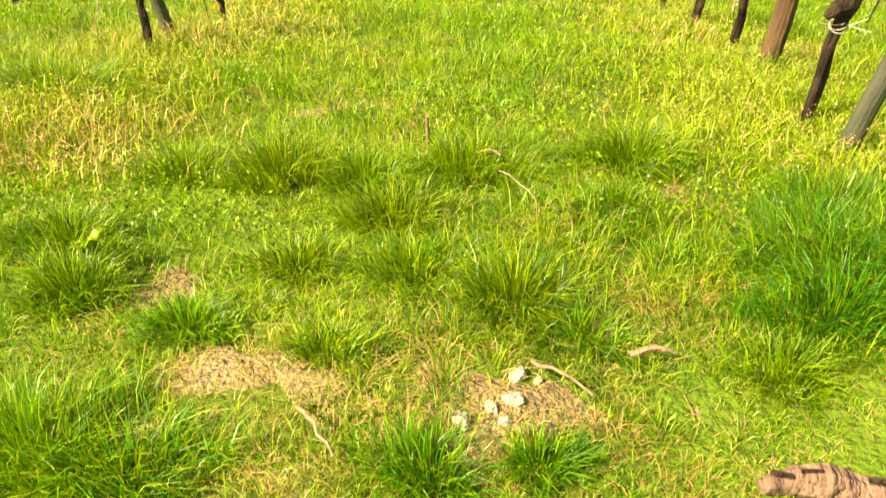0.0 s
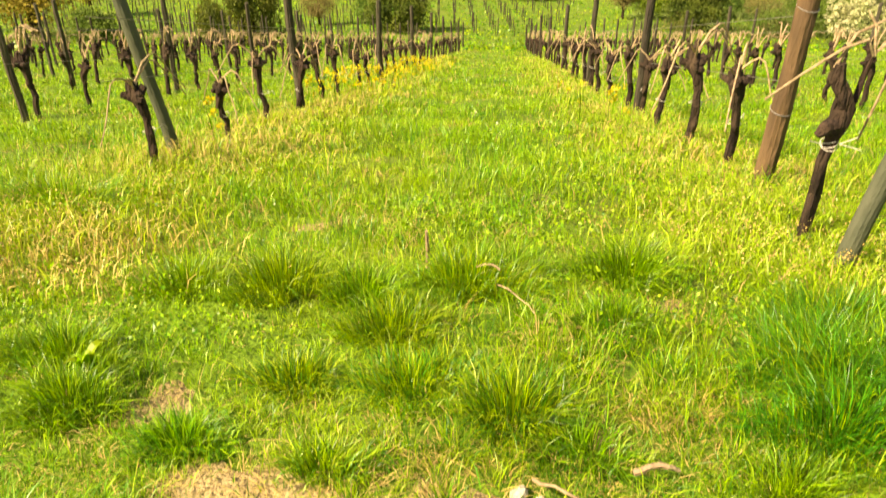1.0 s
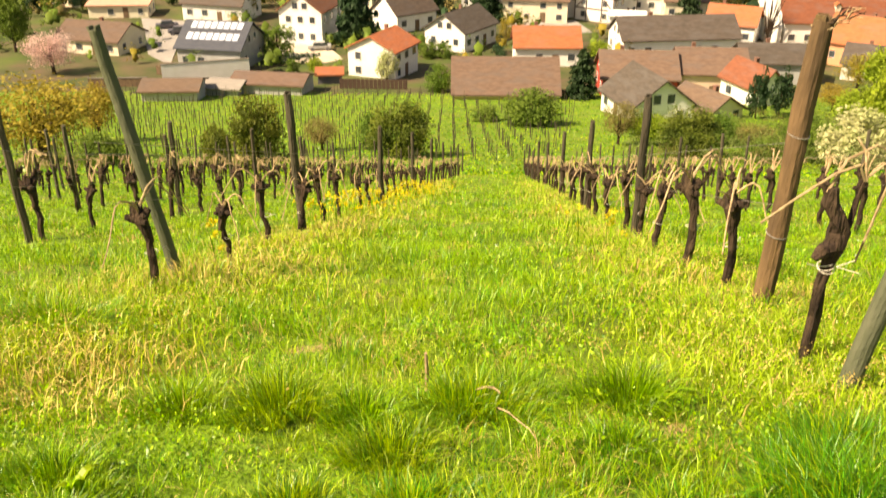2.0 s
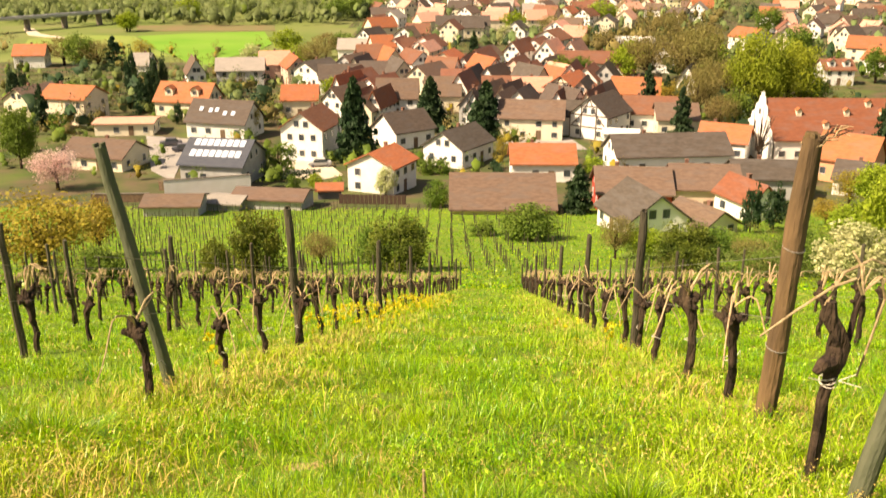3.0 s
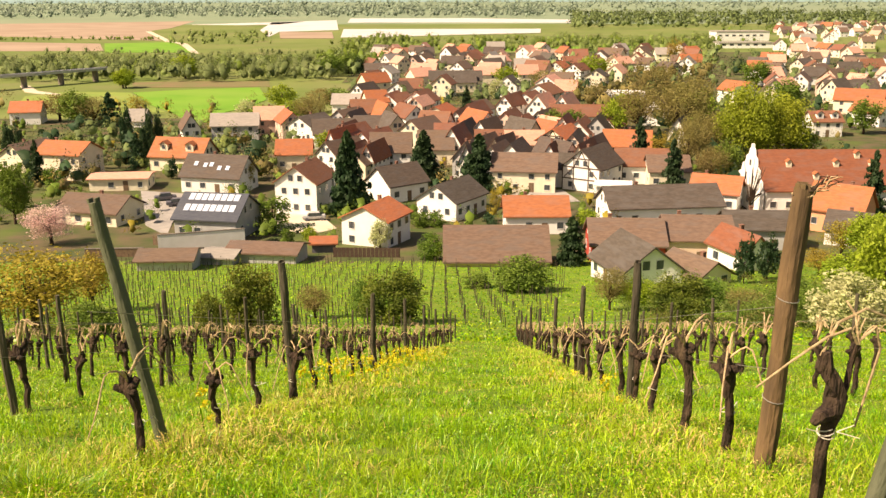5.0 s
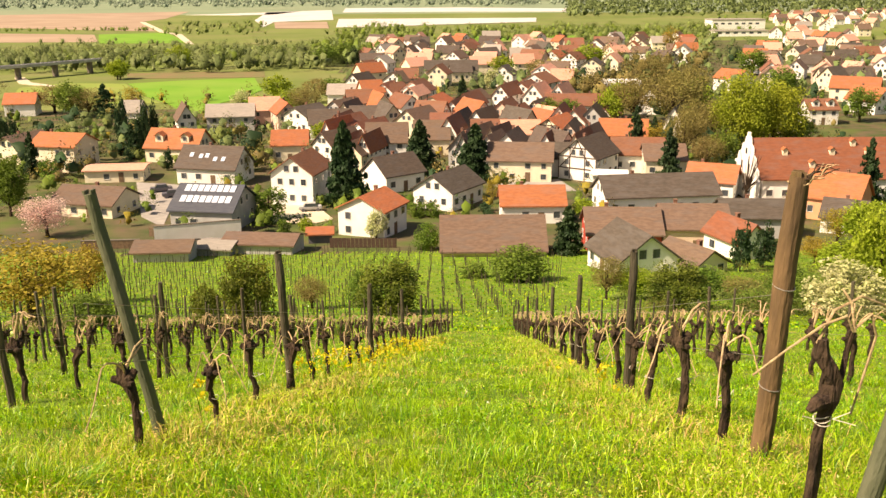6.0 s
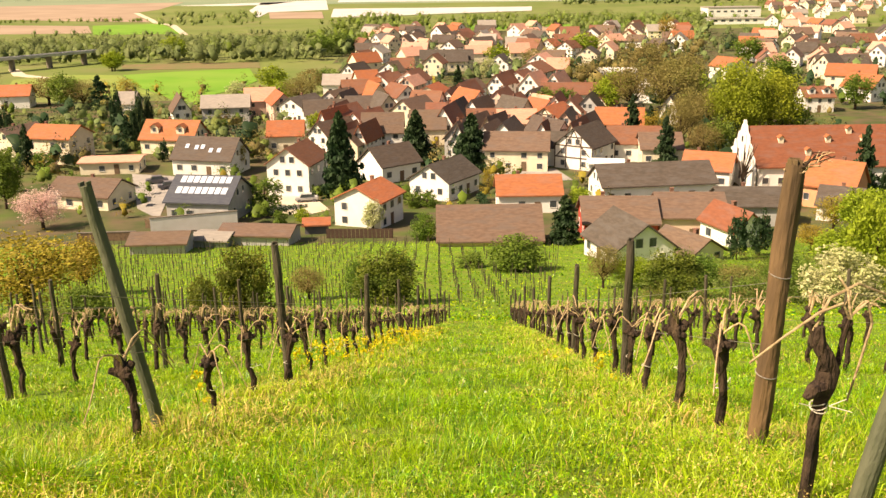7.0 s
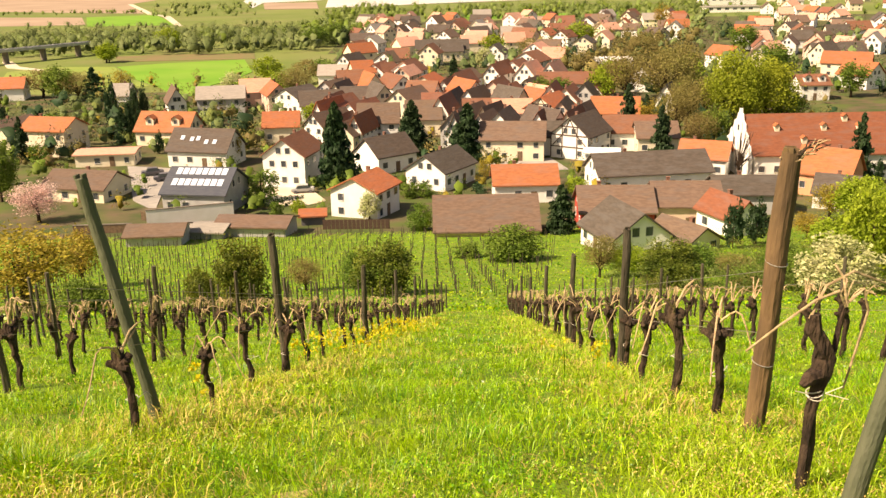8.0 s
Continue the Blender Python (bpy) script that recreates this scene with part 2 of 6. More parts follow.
def profile(y):
    y = np.asarray(y, float)
    s = np.diff(KNOTS_Z) / np.diff(KNOTS_Y)
    slope = np.concatenate([[s[0]], (s[:-1] + s[1:]) / 2, [0.0]])
    slope[-2] = 0.0
    i = np.clip(np.searchsorted(KNOTS_Y, y) - 1, 0, len(KNOTS_Y) - 2)
    h = KNOTS_Y[i + 1] - KNOTS_Y[i]
    u = np.clip((y - KNOTS_Y[i]) / h, 0, 1)
    return (KNOTS_Z[i] * (1 + 2 * u) * (1 - u) ** 2 + slope[i] * h * u * (1 - u) ** 2
            + KNOTS_Z[i + 1] * u * u * (3 - 2 * u) + slope[i + 1] * h * u * u * (u - 1))


def ground_z(x, y):
    """Height of the ground, with its lumps on the slope."""
    x, y = np.asarray(x, float), np.asarray(y, float)
    lumps = (0.030 * np.sin(2.1 * x + 1.3 * y + 0.7) * np.sin(1.7 * y - 0.9 * x) + 0.018 * np.sin(4.3 * x - 2.9 * y) + 0.014 * np.sin(5.9 * y + 3.1 * x))
    return profile(y) + lumps * np.clip((60 - y) / 20, 0, 1)


def on_ground(x, y, sink=0.0):
    return float(ground_z(x, y)) - sink


def make_ground():
    ys = np.concatenate([np.arange(-58, -4, 6), np.arange(-4, 14, 0.3), np.arange(14, 60, 1.5), np.arange(60, 180, 4), np.geomspace(180, 4990, 40)])
    xp = np.concatenate([np.arange(0, 9, 0.4), np.geomspace(9, 4000, 50)])
    xs = np.concatenate([-xp[:0:-1], xp])
    gx, gy = np.meshgrid(xs, ys)
    gz = ground_z(gx, gy)
    n, w = len(ys), len(xs)
    verts = np.stack([gx, gy, gz], -1).reshape(-1, 3)
    a = (np.arange(n - 1)[:, None] * w + np.arange(w - 1)).ravel()
    tris = np.concatenate([np.stack([a, a + 1, a + w + 1], -1), np.stack([a, a + w + 1, a + w], -1)])
    me = tri_mesh("ground", verts, tris, M["turf"])
    me.materials.append(M["plain"])
    mid = verts[tris].mean(1)
    me.materials.append(M["gardens"])
    me.materials.append(M["hazed_plain"])
    gx, gy = mid[:, 0], mid[:, 1]
    slot = (gy > 126).astype(np.int32)
    slot[(gy > 126) & ((gy < 300) | ((gy < 640) & (gx > -0.1 * gy)))] = 2
    # ground past here takes the haze-tinted colour
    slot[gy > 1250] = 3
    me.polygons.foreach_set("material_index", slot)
    me.shade_smooth()
    tagged(new("ground", me), "grassy vineyard slope running down to a flat green plain", "ground", kind="structure")


make_ground()


# ---- buildings ----
WINDOW_MESHES = {}
HOUSE_SPOTS = []


def window(parent, w, h, m, plain=False):
    """A window set on a wall, looking along its own -y: one frame with a recess, panes in it and a sill."""
    key = (round(w, 1), round(h, 1), plain)
    if key not in WINDOW_MESHES:
        w, h = key[:2]
        bm = bmesh.new()
        box(bm, -w / 2, w / 2, -0.09, 0.03, 0, h)
        bmesh.ops.recalc_face_normals(bm, faces=bm.faces)
        front = [f for f in bm.faces if f.normal.y < -0.9]
        bmesh.ops.inset_region(bm, faces=front, thickness=0.09, depth=-0.05)
        front[0].material_index = 1
        f = bpy.data.meshes.new("window")
        bm.to_mesh(f)
        bm.free()
        f.materials.append(M["frame"])
        f.materials.append(M["pane"])
        bm = bmesh.new()
        box(bm, -w / 4 + 0.07, w / 4 - 0.05, -0.06, -0.036, 0.11, h - 0.11)
        g = bpy.data.meshes.new("pane")
        bm.to_mesh(g)
        bm.free()
        g.materials.append(M["pane"])
        WINDOW_MESHES[key] = (f, g)
    f, g = WINDOW_MESHES[key]
    ob = shared("window", f, parent, m)
    if not plain:
        for s in (-1, 1):
            shared("pane", g, ob, pose(s * w / 4, 0, 0))
    return ob


def gable_walls(L, W, eave, rise):
    bm = bmesh.new()
    rings = []
    for x in (-L / 2, L / 2):
        rings.append([bm.verts.new((x, y, z)) for y, z in ((-W / 2, -1.5), (W / 2, -1.5), (W / 2, eave), (0, eave + rise), (-W / 2, eave))])
    bm.faces.new(rings[0][::-1])
    bm.faces.new(rings[1])
    for k in range(5):
        bm.faces.new((rings[0][k], rings[0][(k + 1) % 5], rings[1][(k + 1) % 5], rings[1][k]))
    bmesh.ops.recalc_face_normals(bm, faces=bm.faces)
    return bm


def roof_slabs(L, W, eave, rise, over=0.45, thick=0.22, hip=0.0):
    """Two tiled slopes with overhang and thickness; hip draws the ends of the ridge in."""
    bm = bmesh.new()
    k = rise / (W / 2)
    lx = L / 2 + over * (1.0 if not hip else 0.9)
    ye, ze = W / 2 + over, eave - k * over + 0.04
    top = eave + rise + 0.04
    lay = []
    for dz in (0, thick):
        lay.append([bm.verts.new(p) for p in ((-lx, -ye, ze + dz), (lx, -ye, ze + dz), (lx - hip, 0, top + dz), (-lx + hip, 0, top + dz), (-lx, ye, ze + dz), (lx, ye, ze + dz))])
    a, b = lay
    for q, flip in ((a, True), (b, False)):
        for f in ((0, 1, 2, 3), (3, 2, 5, 4), (1, 5, 2), (0, 3, 4)):
            if len(f) == 3 and not hip:
                continue
            vs = [q[i] for i in f]
            bm.faces.new(vs[::-1] if flip else vs)
    for i, j in ((0, 1), (5, 4)) + (((1, 5), (4, 0)) if hip else ((1, 2), (2, 5), (4, 3), (3, 0))):
        bm.faces.new((a[i], a[j], b[j], b[i]))
    bmesh.ops.recalc_face_normals(bm, faces=bm.faces)
    return bm


def house(x, y, turn, L, W, eave, rise, wall="white", roof="brown", storeys=2, chimney=True, hip=0.0, dormers=0, skylights=0,
          fine=True, label="", z=None, gable_windows=2, timber=False, panels=0, front=True, door=True, kind="house"):
    """A house with its ridge along its own x; its -y side is the front."""
    rng = random.Random(int(x * 13 + y * 7))
    HOUSE_SPOTS.append((x, y, 0.5 * math.hypot(L, W)))
    ob = new(kind)
    ob.matrix_world = pose(x, y, on_ground(x, y) if z is None else z, 0, 0, turn)
    tint = {"white": "white-plastered", "cream": "cream-plastered", "yellow": "yellow-plastered", "pink": "pink-plastered", "grey": "grey", "red": "red-painted",
            "salmon": "salmon-plastered", "dark": "dark-clad"}[wall]
    tiles = {"sheet": "glare-white sheet", "rust": "rust-red tiled", "orange": "bright orange tiled", "red": "red tiled", "brown": "brown tiled", "dark": "dark brown tiled", "grey": "weathered grey tiled",
             "navy": "dark slate", "pink": "faded pink tiled", "pale": "pale sheet"}[roof]
    tagged(ob, label or f"{tint} village house with {tiles} roof", kind.replace("_", " "), group="village houses")
    part("wall", gable_walls(L, W, eave, rise if not hip else 0.02), M["wall_" + wall], ob)
    r = part("roof", roof_slabs(L, W, eave, rise, hip=hip), M["roof_" + roof], ob)
    k = rise / (W / 2)
    if chimney:
        bm = bmesh.new()
        cx = rng.uniform(-0.3, 0.3) * L
        box(bm, cx - 0.25, cx + 0.25, 0.15, 0.65, eave + rise - 1.0, eave + rise + 0.65)
        box(bm, cx - 0.31, cx + 0.31, 0.09, 0.71, eave + rise + 0.65, eave + rise + 0.75)
        part("chimney", bm, M["brick"], ob)
    storeys = max(1, min(storeys, int(eave / 2.05)))
    step = eave / storeys
    sill = 0.42 * (step - 1.2) + 0.12
    if front and eave > 2.1:
        n = max(2, int(L / (2.6 if fine else 4.2)))
        for s in range(storeys):
            for i in range(n):
                if rng.random() < 0.1:
                    continue
                wx = -L / 2 + L * (i + 0.5) / n
                if door and s == 0 and i == n // 2:
                    bm = bmesh.new()
                    box(bm, wx - 0.5, wx + 0.5, -W / 2 - 0.06, -W / 2 + 0.02, 0.0, 2.05)
                    part("door", bm, M["wood"], ob)
                    continue
                window(ob, rng.choice((1.0, 1.2, 1.2)), 1.2, pose(wx, -W / 2, step * s + sill), not fine)
    for side in ((1,) if (x < 0) != (turn < -45) else (-1,)) if abs(turn) < 45 else ((-1,) if turn > 0 else (1,)):
        for s in range(storeys + (1 if rise > 2.4 and gable_windows else 0)):
            m = gable_windows if s < storeys else min(2, gable_windows)
            for i in range(m):
                spread = W * (0.56 if s < storeys else 0.22)
                wy = 0 if m == 1 else -spread / 2 + spread * i / (m - 1)
                window(ob, 1.0, 1.2, pose(side * L / 2, wy, (step * s + sill) if s < storeys else eave + 0.3, 0, 0, 90 * side), not fine)
    for i in range(dormers):
        dx = -L / 2 + L * (i + 0.5) / dormers
        d = part("dormer", gable_walls(1.6, 1.9, 1.2, 0.7), M["wall_" + wall], ob)
        d.matrix_basis = pose(dx, -W / 4 - 0.35, eave + rise * 0.35 + 0.1, 0, 0, 90)
        e = part("dormer_roof", roof_slabs(1.9, 1.9, 1.2, 0.7, over=0.2, thick=0.12), M["roof_" + roof], d)
        window(d, 0.9, 1.0, pose(-0.8, 0, 0.1, 0, 0, -90))
    slope = math.degrees(math.atan(k))
    for i in range(skylights):
        sx, f = (-0.36 + 0.72 * (i + rng.uniform(0.2, 0.6)) / skylights) * L, rng.uniform(0.35, 0.6)
        bm = bmesh.new()
        box(bm, -0.4, 0.4, -0.55, 0.55, 0.0, 0.1)
        s = part("skylight", bm, M["solar"], ob)
        s.matrix_basis = pose(sx, -W / 2 * (1 - f), eave + rise * f + 0.27, slope)
    for i in range(panels):
        bm = bmesh.new()
        box(bm, -0.46, 0.46, -0.8, 0.8, 0.0, 0.06)
        s = part("solar_panel", bm, M["solar"], ob)
        col, row = i % 8, i // 8
        s.matrix_basis = pose(-L * 0.36 + col * 1.12, -W / 2 * (0.62 - 0.42 * row), eave + rise * (0.38 + 0.42 * row) + 0.3, slope)
    if timber:
        for side in (-1, 1):
            x0 = side * L / 2
            for y0, z0, y1, z1 in ((-W / 2, eave * 0.5, W / 2, eave * 0.5), (-W / 2, eave, W / 2, eave), (-W * 0.25, eave + rise * 0.5, W * 0.25, eave + rise * 0.5),
                                   (-W / 2, 0.2, -W / 2, eave), (W / 2, 0.2, W / 2, eave), (-W * 0.2, 0.2, -W * 0.2, eave + rise * 0.55), (W * 0.2, 0.2, W * 0.2, eave + rise * 0.55),
                                   (-W * 0.45, eave * 0.55, -W * 0.2, eave), (W * 0.45, eave * 0.55, W * 0.2, eave), (-W * 0.2, eave, 0, eave + rise * 0.9), (W * 0.2, eave, 0, eave + rise * 0.9)):
                bm = bmesh.new()
                tube(bm, ((x0, y0, z0), (x0, y1, z1)), (0.14, 0.14), 4)
                part("beam", bm, M["timber"], ob)
    return ob


def church(x, y):
    """A long hall under a steep tiled roof, with a white curved gable front at its end and small roof hatches."""
    L, W, eave, rise = 36.0, 14.0, 5.0, 6.0
    ob = house(x, y, 0, L, W, eave, rise, "white", "rust", storeys=1, chimney=False, gable_windows=0, door=False,
               label="long church hall, steep orange tiled roof and white curved gable", kind="church")
    half = ((7.3, -1.0), (7.3, 5.0), (6.6, 5.6), (6.2, 7.2), (4.9, 7.7), (4.4, 9.4), (3.1, 9.9), (2.6, 11.4), (1.5, 11.9), (1.0, 13.2), (0.45, 13.5), (0.35, 14.3))
    outline = list(half) + [(-a, b) for a, b in half[::-1]]
    bm = bmesh.new()
    rings = [[bm.verts.new((gx, a, b * 0.86)) for a, b in outline] for gx in (-L / 2 - 0.95, -L / 2 - 0.50)]
    bm.faces.new(rings[0])
    bm.faces.new(rings[1][::-1])
    for i in range(len(outline)):
        j = (i + 1) % len(outline)
        bm.faces.new((rings[0][i], rings[0][j], rings[1][j], rings[1][i]))
    bmesh.ops.recalc_face_normals(bm, faces=bm.faces)
    g = part("gable_front", bm, M["wall_white"], ob, "white plastered gable front with a curved outline")
    for wy, wz, wh in ((-3.4, 1.2, 2.2), (0.0, 1.2, 2.2), (3.4, 1.2, 2.2), (-2.0, 5.2, 1.6), (2.0, 5.2, 1.6), (0.0, 8.2, 1.2)):
        window(g, 1.1, wh, pose(-L / 2 - 0.95, wy, wz, 0, 0, -90))
    for fx, f in ((-0.36, 0.62), (-0.24, 0.30), (-0.12, 0.62), (0.0, 0.84), (0.06, 0.60), (0.2, 0.3), (0.28, 0.66)):
        d = part("dormer", gable_walls(1.0, 0.9, 0.65, 0.4), M["wall_cream"], ob)
        d.matrix_basis = pose(fx * L, -W / 2 * (1 - f) - 0.1, eave + rise * f + 0.1, 0, 0, 90)
        part("dormer_roof", roof_slabs(1.2, 0.9, 0.65, 0.4, over=0.12, thick=0.08), M["roof_orange"], d)
    return ob


def pillared_hall(x, y, turn):
    """A long low hall: flat pale roof on white pillars before a recessed wall, coloured dark for shaded openings."""
    ob = new("hall")
    bm = bmesh.new()
    box(bm, -6.3, 6.3, -2.4, 4.5, -0.5, 3.6)
    # dark colour gives the shade of the openings behind the pillars
    part("wall", bm, M["wall_dark"], ob, "recessed wall coloured dark for the shade of open bays")
    bm = bmesh.new()
    box(bm, -6.8, 6.8, -3.6, 5.0, 3.604, 4.6)
    part("roof", bm, M["wall_grey"], ob)
    me = bpy.data.meshes.new("pillar")
    bm = bmesh.new()
    box(bm, -0.28, 0.28, -0.25, 0.25, -0.5, 3.6)
    bm.to_mesh(me)
    bm.free()
    me.materials.append(M["wall_white"])
    top = bpy.data.meshes.new("roof_light")
    bm = bmesh.new()
    box(bm, -0.45, 0.45, -3.0, 4.0, 0, 0.9)
    bm.to_mesh(top)
    bm.free()
    top.materials.append(M["wall_white"])
    for i in range(8):
        shared("pillar", me, ob, pose(-6.3 + 1.8 * i, -3.1, 0))
        shared("roof_light", top, ob, pose(-6.0 + 1.7 * i, 0, 4.604))
    ob.matrix_world = pose(x, y, on_ground(x, y), 0, 0, turn)
    tagged(ob, "low hall with pale roof lights and white pillars", "hall", group="village houses")
    HOUSE_SPOTS.append((x, y, 8))


def warehouse(x, y, L, W, high, label):
    ob = new("warehouse")
    bm = bmesh.new()
    box(bm, -L / 2, L / 2, -W / 2, W / 2, -0.5, high)
    part("wall", bm, M["wall_white"], ob)
    bm = bmesh.new()
    box(bm, -L / 2 - 0.4, L / 2 + 0.4, -W / 2 - 0.4, W / 2 + 0.4, high + 0.004, high + 0.7)
    part("roof", bm, M["roof_pale"], ob)
    for i in range(int(L / 6)):
        window(ob, 3.2, 1.6, pose(-L / 2 + 3 + 6 * i, -W / 2, high * 0.5), True)
    ob.matrix_world = pose(x, y, on_ground(x, y), 0, 0, 3)
    tagged(ob, label, "warehouse", group="far sheds")
    HOUSE_SPOTS.append((x, y, L / 2))


# ---- trees and shrubs ----
def leaf_cloud(rng, centres, radii, per, size, flat=1.0):
    """Small leaf cards scattered in clumps."""
    c = np.repeat(np.asarray(centres), per, 0)
    r = np.repeat(np.asarray(radii), per)
    d = rng.normal(size=(len(c), 3))
    d /= np.linalg.norm(d, axis=1)[:, None]
    p = c + d * (r * rng.random(len(c)) ** 0.45)[:, None] * (1, 1, flat)
    a = rng.normal(size=(len(c), 3))
    a /= np.linalg.norm(a, axis=1)[:, None]
    b = np.cross(a, rng.normal(size=(len(c), 3)))
    b /= np.linalg.norm(b, axis=1)[:, None]
    s = size * rng.uniform(0.6, 1.3, len(c))[:, None]
    verts = np.stack([p - a * s, p + b * s * 0.55, p + a * s, p - b * s * 0.55], 1).reshape(-1, 3)
    q = np.arange(len(c))[:, None] * 4
    tris = np.concatenate([q + (0, 1, 2), q + (0, 2, 3)])
    return verts, tris


def broad_crown(rng, height, width, low, clumps, per, size):
    cen, rad = [], []
    for _ in range(clumps):
        u = rng.normal(size=3)
        u /= np.linalg.norm(u)
        f = 0.45 + 0.5 * rng.random()
        mid = (low + height) / 2
        cen.append((u[0] * width / 2 * f * rng.uniform(0.8, 1.1), u[1] * width / 2 * f * rng.uniform(0.8, 1.1), mid + u[2] * (height - low) / 2 * f))
        rad.append(width * rng.uniform(0.11, 0.2))
    return leaf_cloud(rng, cen, rad, per, size), cen


def conifer_crown(rng, height, width, low, clumps, per, size):
    cen, rad = [], []
    for i in range(clumps):
        f = (i + rng.random()) / clumps
        z = low + (height - low) * f
        reach = width / 2 * (1 - f) ** 0.72 * rng.uniform(0.55, 1.2)
        a = rng.random() * 6.28
        for k in (0.35, 0.7, 1.0):
            cen.append((math.cos(a) * reach * k, math.sin(a) * reach * k, z - 0.14 * reach * k))
            rad.append(0.05 * width + 0.10 * width * (1 - f))
    return leaf_cloud(rng, cen, rad, per, size, flat=0.6), cen


PROTOTYPES = {}
TREE_WORDS = {
    "spruce": ("dark green spruce tree standing among the houses", "conifer"), "cypress": ("slender dark green columnar conifer", "conifer"),
    "fresh": ("broadleaf tree with fresh green spring leaves", "tree"), "mid": ("rounded green broadleaf tree", "tree"),
    "gold": ("spreading tree with yellow-green young leaves", "tree"), "tan": ("half-bare tree with brownish spring buds", "tree"),
    "blossom": ("small tree covered in pale pink blossom", "tree"), "cream": ("shrub with creamy white blossom", "shrub"),
    "ivy": ("dense dark green shrub overgrown with ivy", "shrub"), "shrub": ("rounded green shrub on the slope", "shrub"),
    "willow": ("large willow with yellow-green drooping crown", "tree"), "bare": ("leafless dark-branched tree before a white gable", "tree"),
}


def tree(kind, x, y, height, width, z=None, detail=1.0, turn=0.0):
    key = (kind, detail)
    base = Matrix.Translation((x, y, (on_ground(x, y) if z is None else z) - 0.1)) @ pose(0, 0, 0, 0, 0, turn)
    if key not in PROTOTYPES:
        rng = np.random.default_rng(len(PROTOTYPES) + 3)
        rnd = random.Random(len(PROTOTYPES) + 5)
        H, Wd = 10.0, 8.0
        mat = M["leaf_" + {"spruce": "conifer", "cypress": "conifer", "shrub": "mid"}.get(kind, kind)]
        if kind == "spruce":
            (v, t), cen = conifer_crown(rng, H, Wd, 0.6, int(70 * detail), 14, 0.42)
        elif kind == "cypress":
            (v, t), cen = broad_crown(rng, H, Wd, 0.2, int(60 * detail), 30, 0.45)
        elif kind == "ivy":
            (v, t), cen = broad_crown(rng, H, Wd, -1.5, 130, 60, 0.21)
        elif kind in ("shrub", "cream"):
            (v, t), cen = broad_crown(rng, H, Wd, -1.0, int(60 * detail), int(34 * detail ** 0.5), 0.34 / detail ** 0.5)
        elif kind == "bare":
            (v, t), cen = broad_crown(rng, H, Wd, 2.2, 46, 5, 0.07)
        elif kind in ("tan", "blossom", "gold"):
            (v, t), cen = broad_crown(rng, H, Wd, 2.2, int(60 * detail), int(36 * detail ** 0.5), 0.20 / detail ** 0.5)
        elif kind == "willow":
            (v, t), cen = broad_crown(rng, H, Wd, 0.2, 150, 90, 0.15)
        else:
            (v, t), cen = broad_crown(rng, H, Wd, 1.6, int(70 * detail), int(36 * detail ** 0.5), 0.30 / detail ** 0.5)
        ob = new("conifer" if kind in ("spruce", "cypress") else ("shrub" if kind in ("shrub", "ivy", "cream") else "tree"))
        words = TREE_WORDS[kind]
        tagged(ob, words[0], words[1], group=kind + " trees")
        bm = bmesh.new()
        tube(bm, ((0, 0, -0.6), (0.05, 0.03, 2.0), (0.12, 0, 5.0), (0.1, 0.1, 7.5)), (0.34, 0.26, 0.18, 0.06), 7, 0.1, rnd)
        part("trunk", bm, M["bark"], ob)
        if kind not in ("spruce", "cypress"):
            for i in range(26 if kind == "bare" else 14 if kind in ("gold", "tan") and detail > 1.5 else 5):
                c = cen[int(rnd.random() * len(cen))]
                bm = bmesh.new()
                z0 = rnd.uniform(1.6, 3.8)
                tube(bm, ((0.05, 0.02, z0), (c[0] * 0.5, c[1] * 0.5, z0 + (c[2] - z0) * 0.4 + 0.3), c), (0.15, 0.09, 0.03), 5, 0.1, rnd)
                part("limb", bm, M["bark"], ob)
        shared("crown", tri_mesh("crown", v, t, mat), ob)
        PROTOTYPES[key] = ob
        ob.scale = (1, 1, 1)
        ob.matrix_basis = base @ Matrix.Diagonal((width / 8, width / 8, height / 10, 1))
        return ob
    src = PROTOTYPES[key]
    made = copy_thing(src, Matrix.Identity(4))
    made.matrix_basis = base @ Matrix.Diagonal((width / 8, width / 8, height / 10, 1))
    return made


# ---- the village: the houses below the slope ----
house(-82.4, 201.1, -14, 10.7, 9.0, 5.6, 2.2, "cream", "orange", skylights=0)
house(-95.9, 211.7, 70, 11.0, 8.0, 3.6, 2.5, "cream", "brown")
house(-66.9, 188.8, 5, 11.7, 7.0, 2.4, 0.4, "cream", "pink", storeys=1, chimney=False, kind="garage", label="low cream garage with a flat reddish roof")
house(-61.3, 160.4, -14, 12.0, 9.0, 2.4, 2.2, "cream", "brown", storeys=1)
house(-59.8, 211.0, -12, 12.7, 9.0, 3.4, 3.6, "cream", "orange", dormers=2, skylights=2)
house(-45.9, 186.7, -14, 12.8, 9.0, 3.4, 3.7, "white", "dark", skylights=5)
house(-37.5, 149.7, -10, 10.6, 11.0, 3.7, 3.1, "grey", "navy", panels=16, chimney=False, label="modern grey house with dark roof and pale solar panels")
house(-37.4, 120.8, 3, 7.3, 6.0, 1.8, 0.8, "grey", "brown", storeys=1, chimney=False, kind="shed", label="long low grey shed with a rusty brown roof", gable_windows=0)
house(-25.3, 128.0, -8, 10.2, 6.0, 1.8, 0.8, "grey", "brown", storeys=1, chimney=False, kind="shed", label="low shed with a shallow brown sheet roof", gable_windows=0)
house(-31.4, 126.1, -8, 4.8, 5.0, 1.3, 0.5, "grey", "pale", storeys=1, chimney=False, kind="shed", label="small lean-to shed with pale roof", gable_windows=0, front=False)
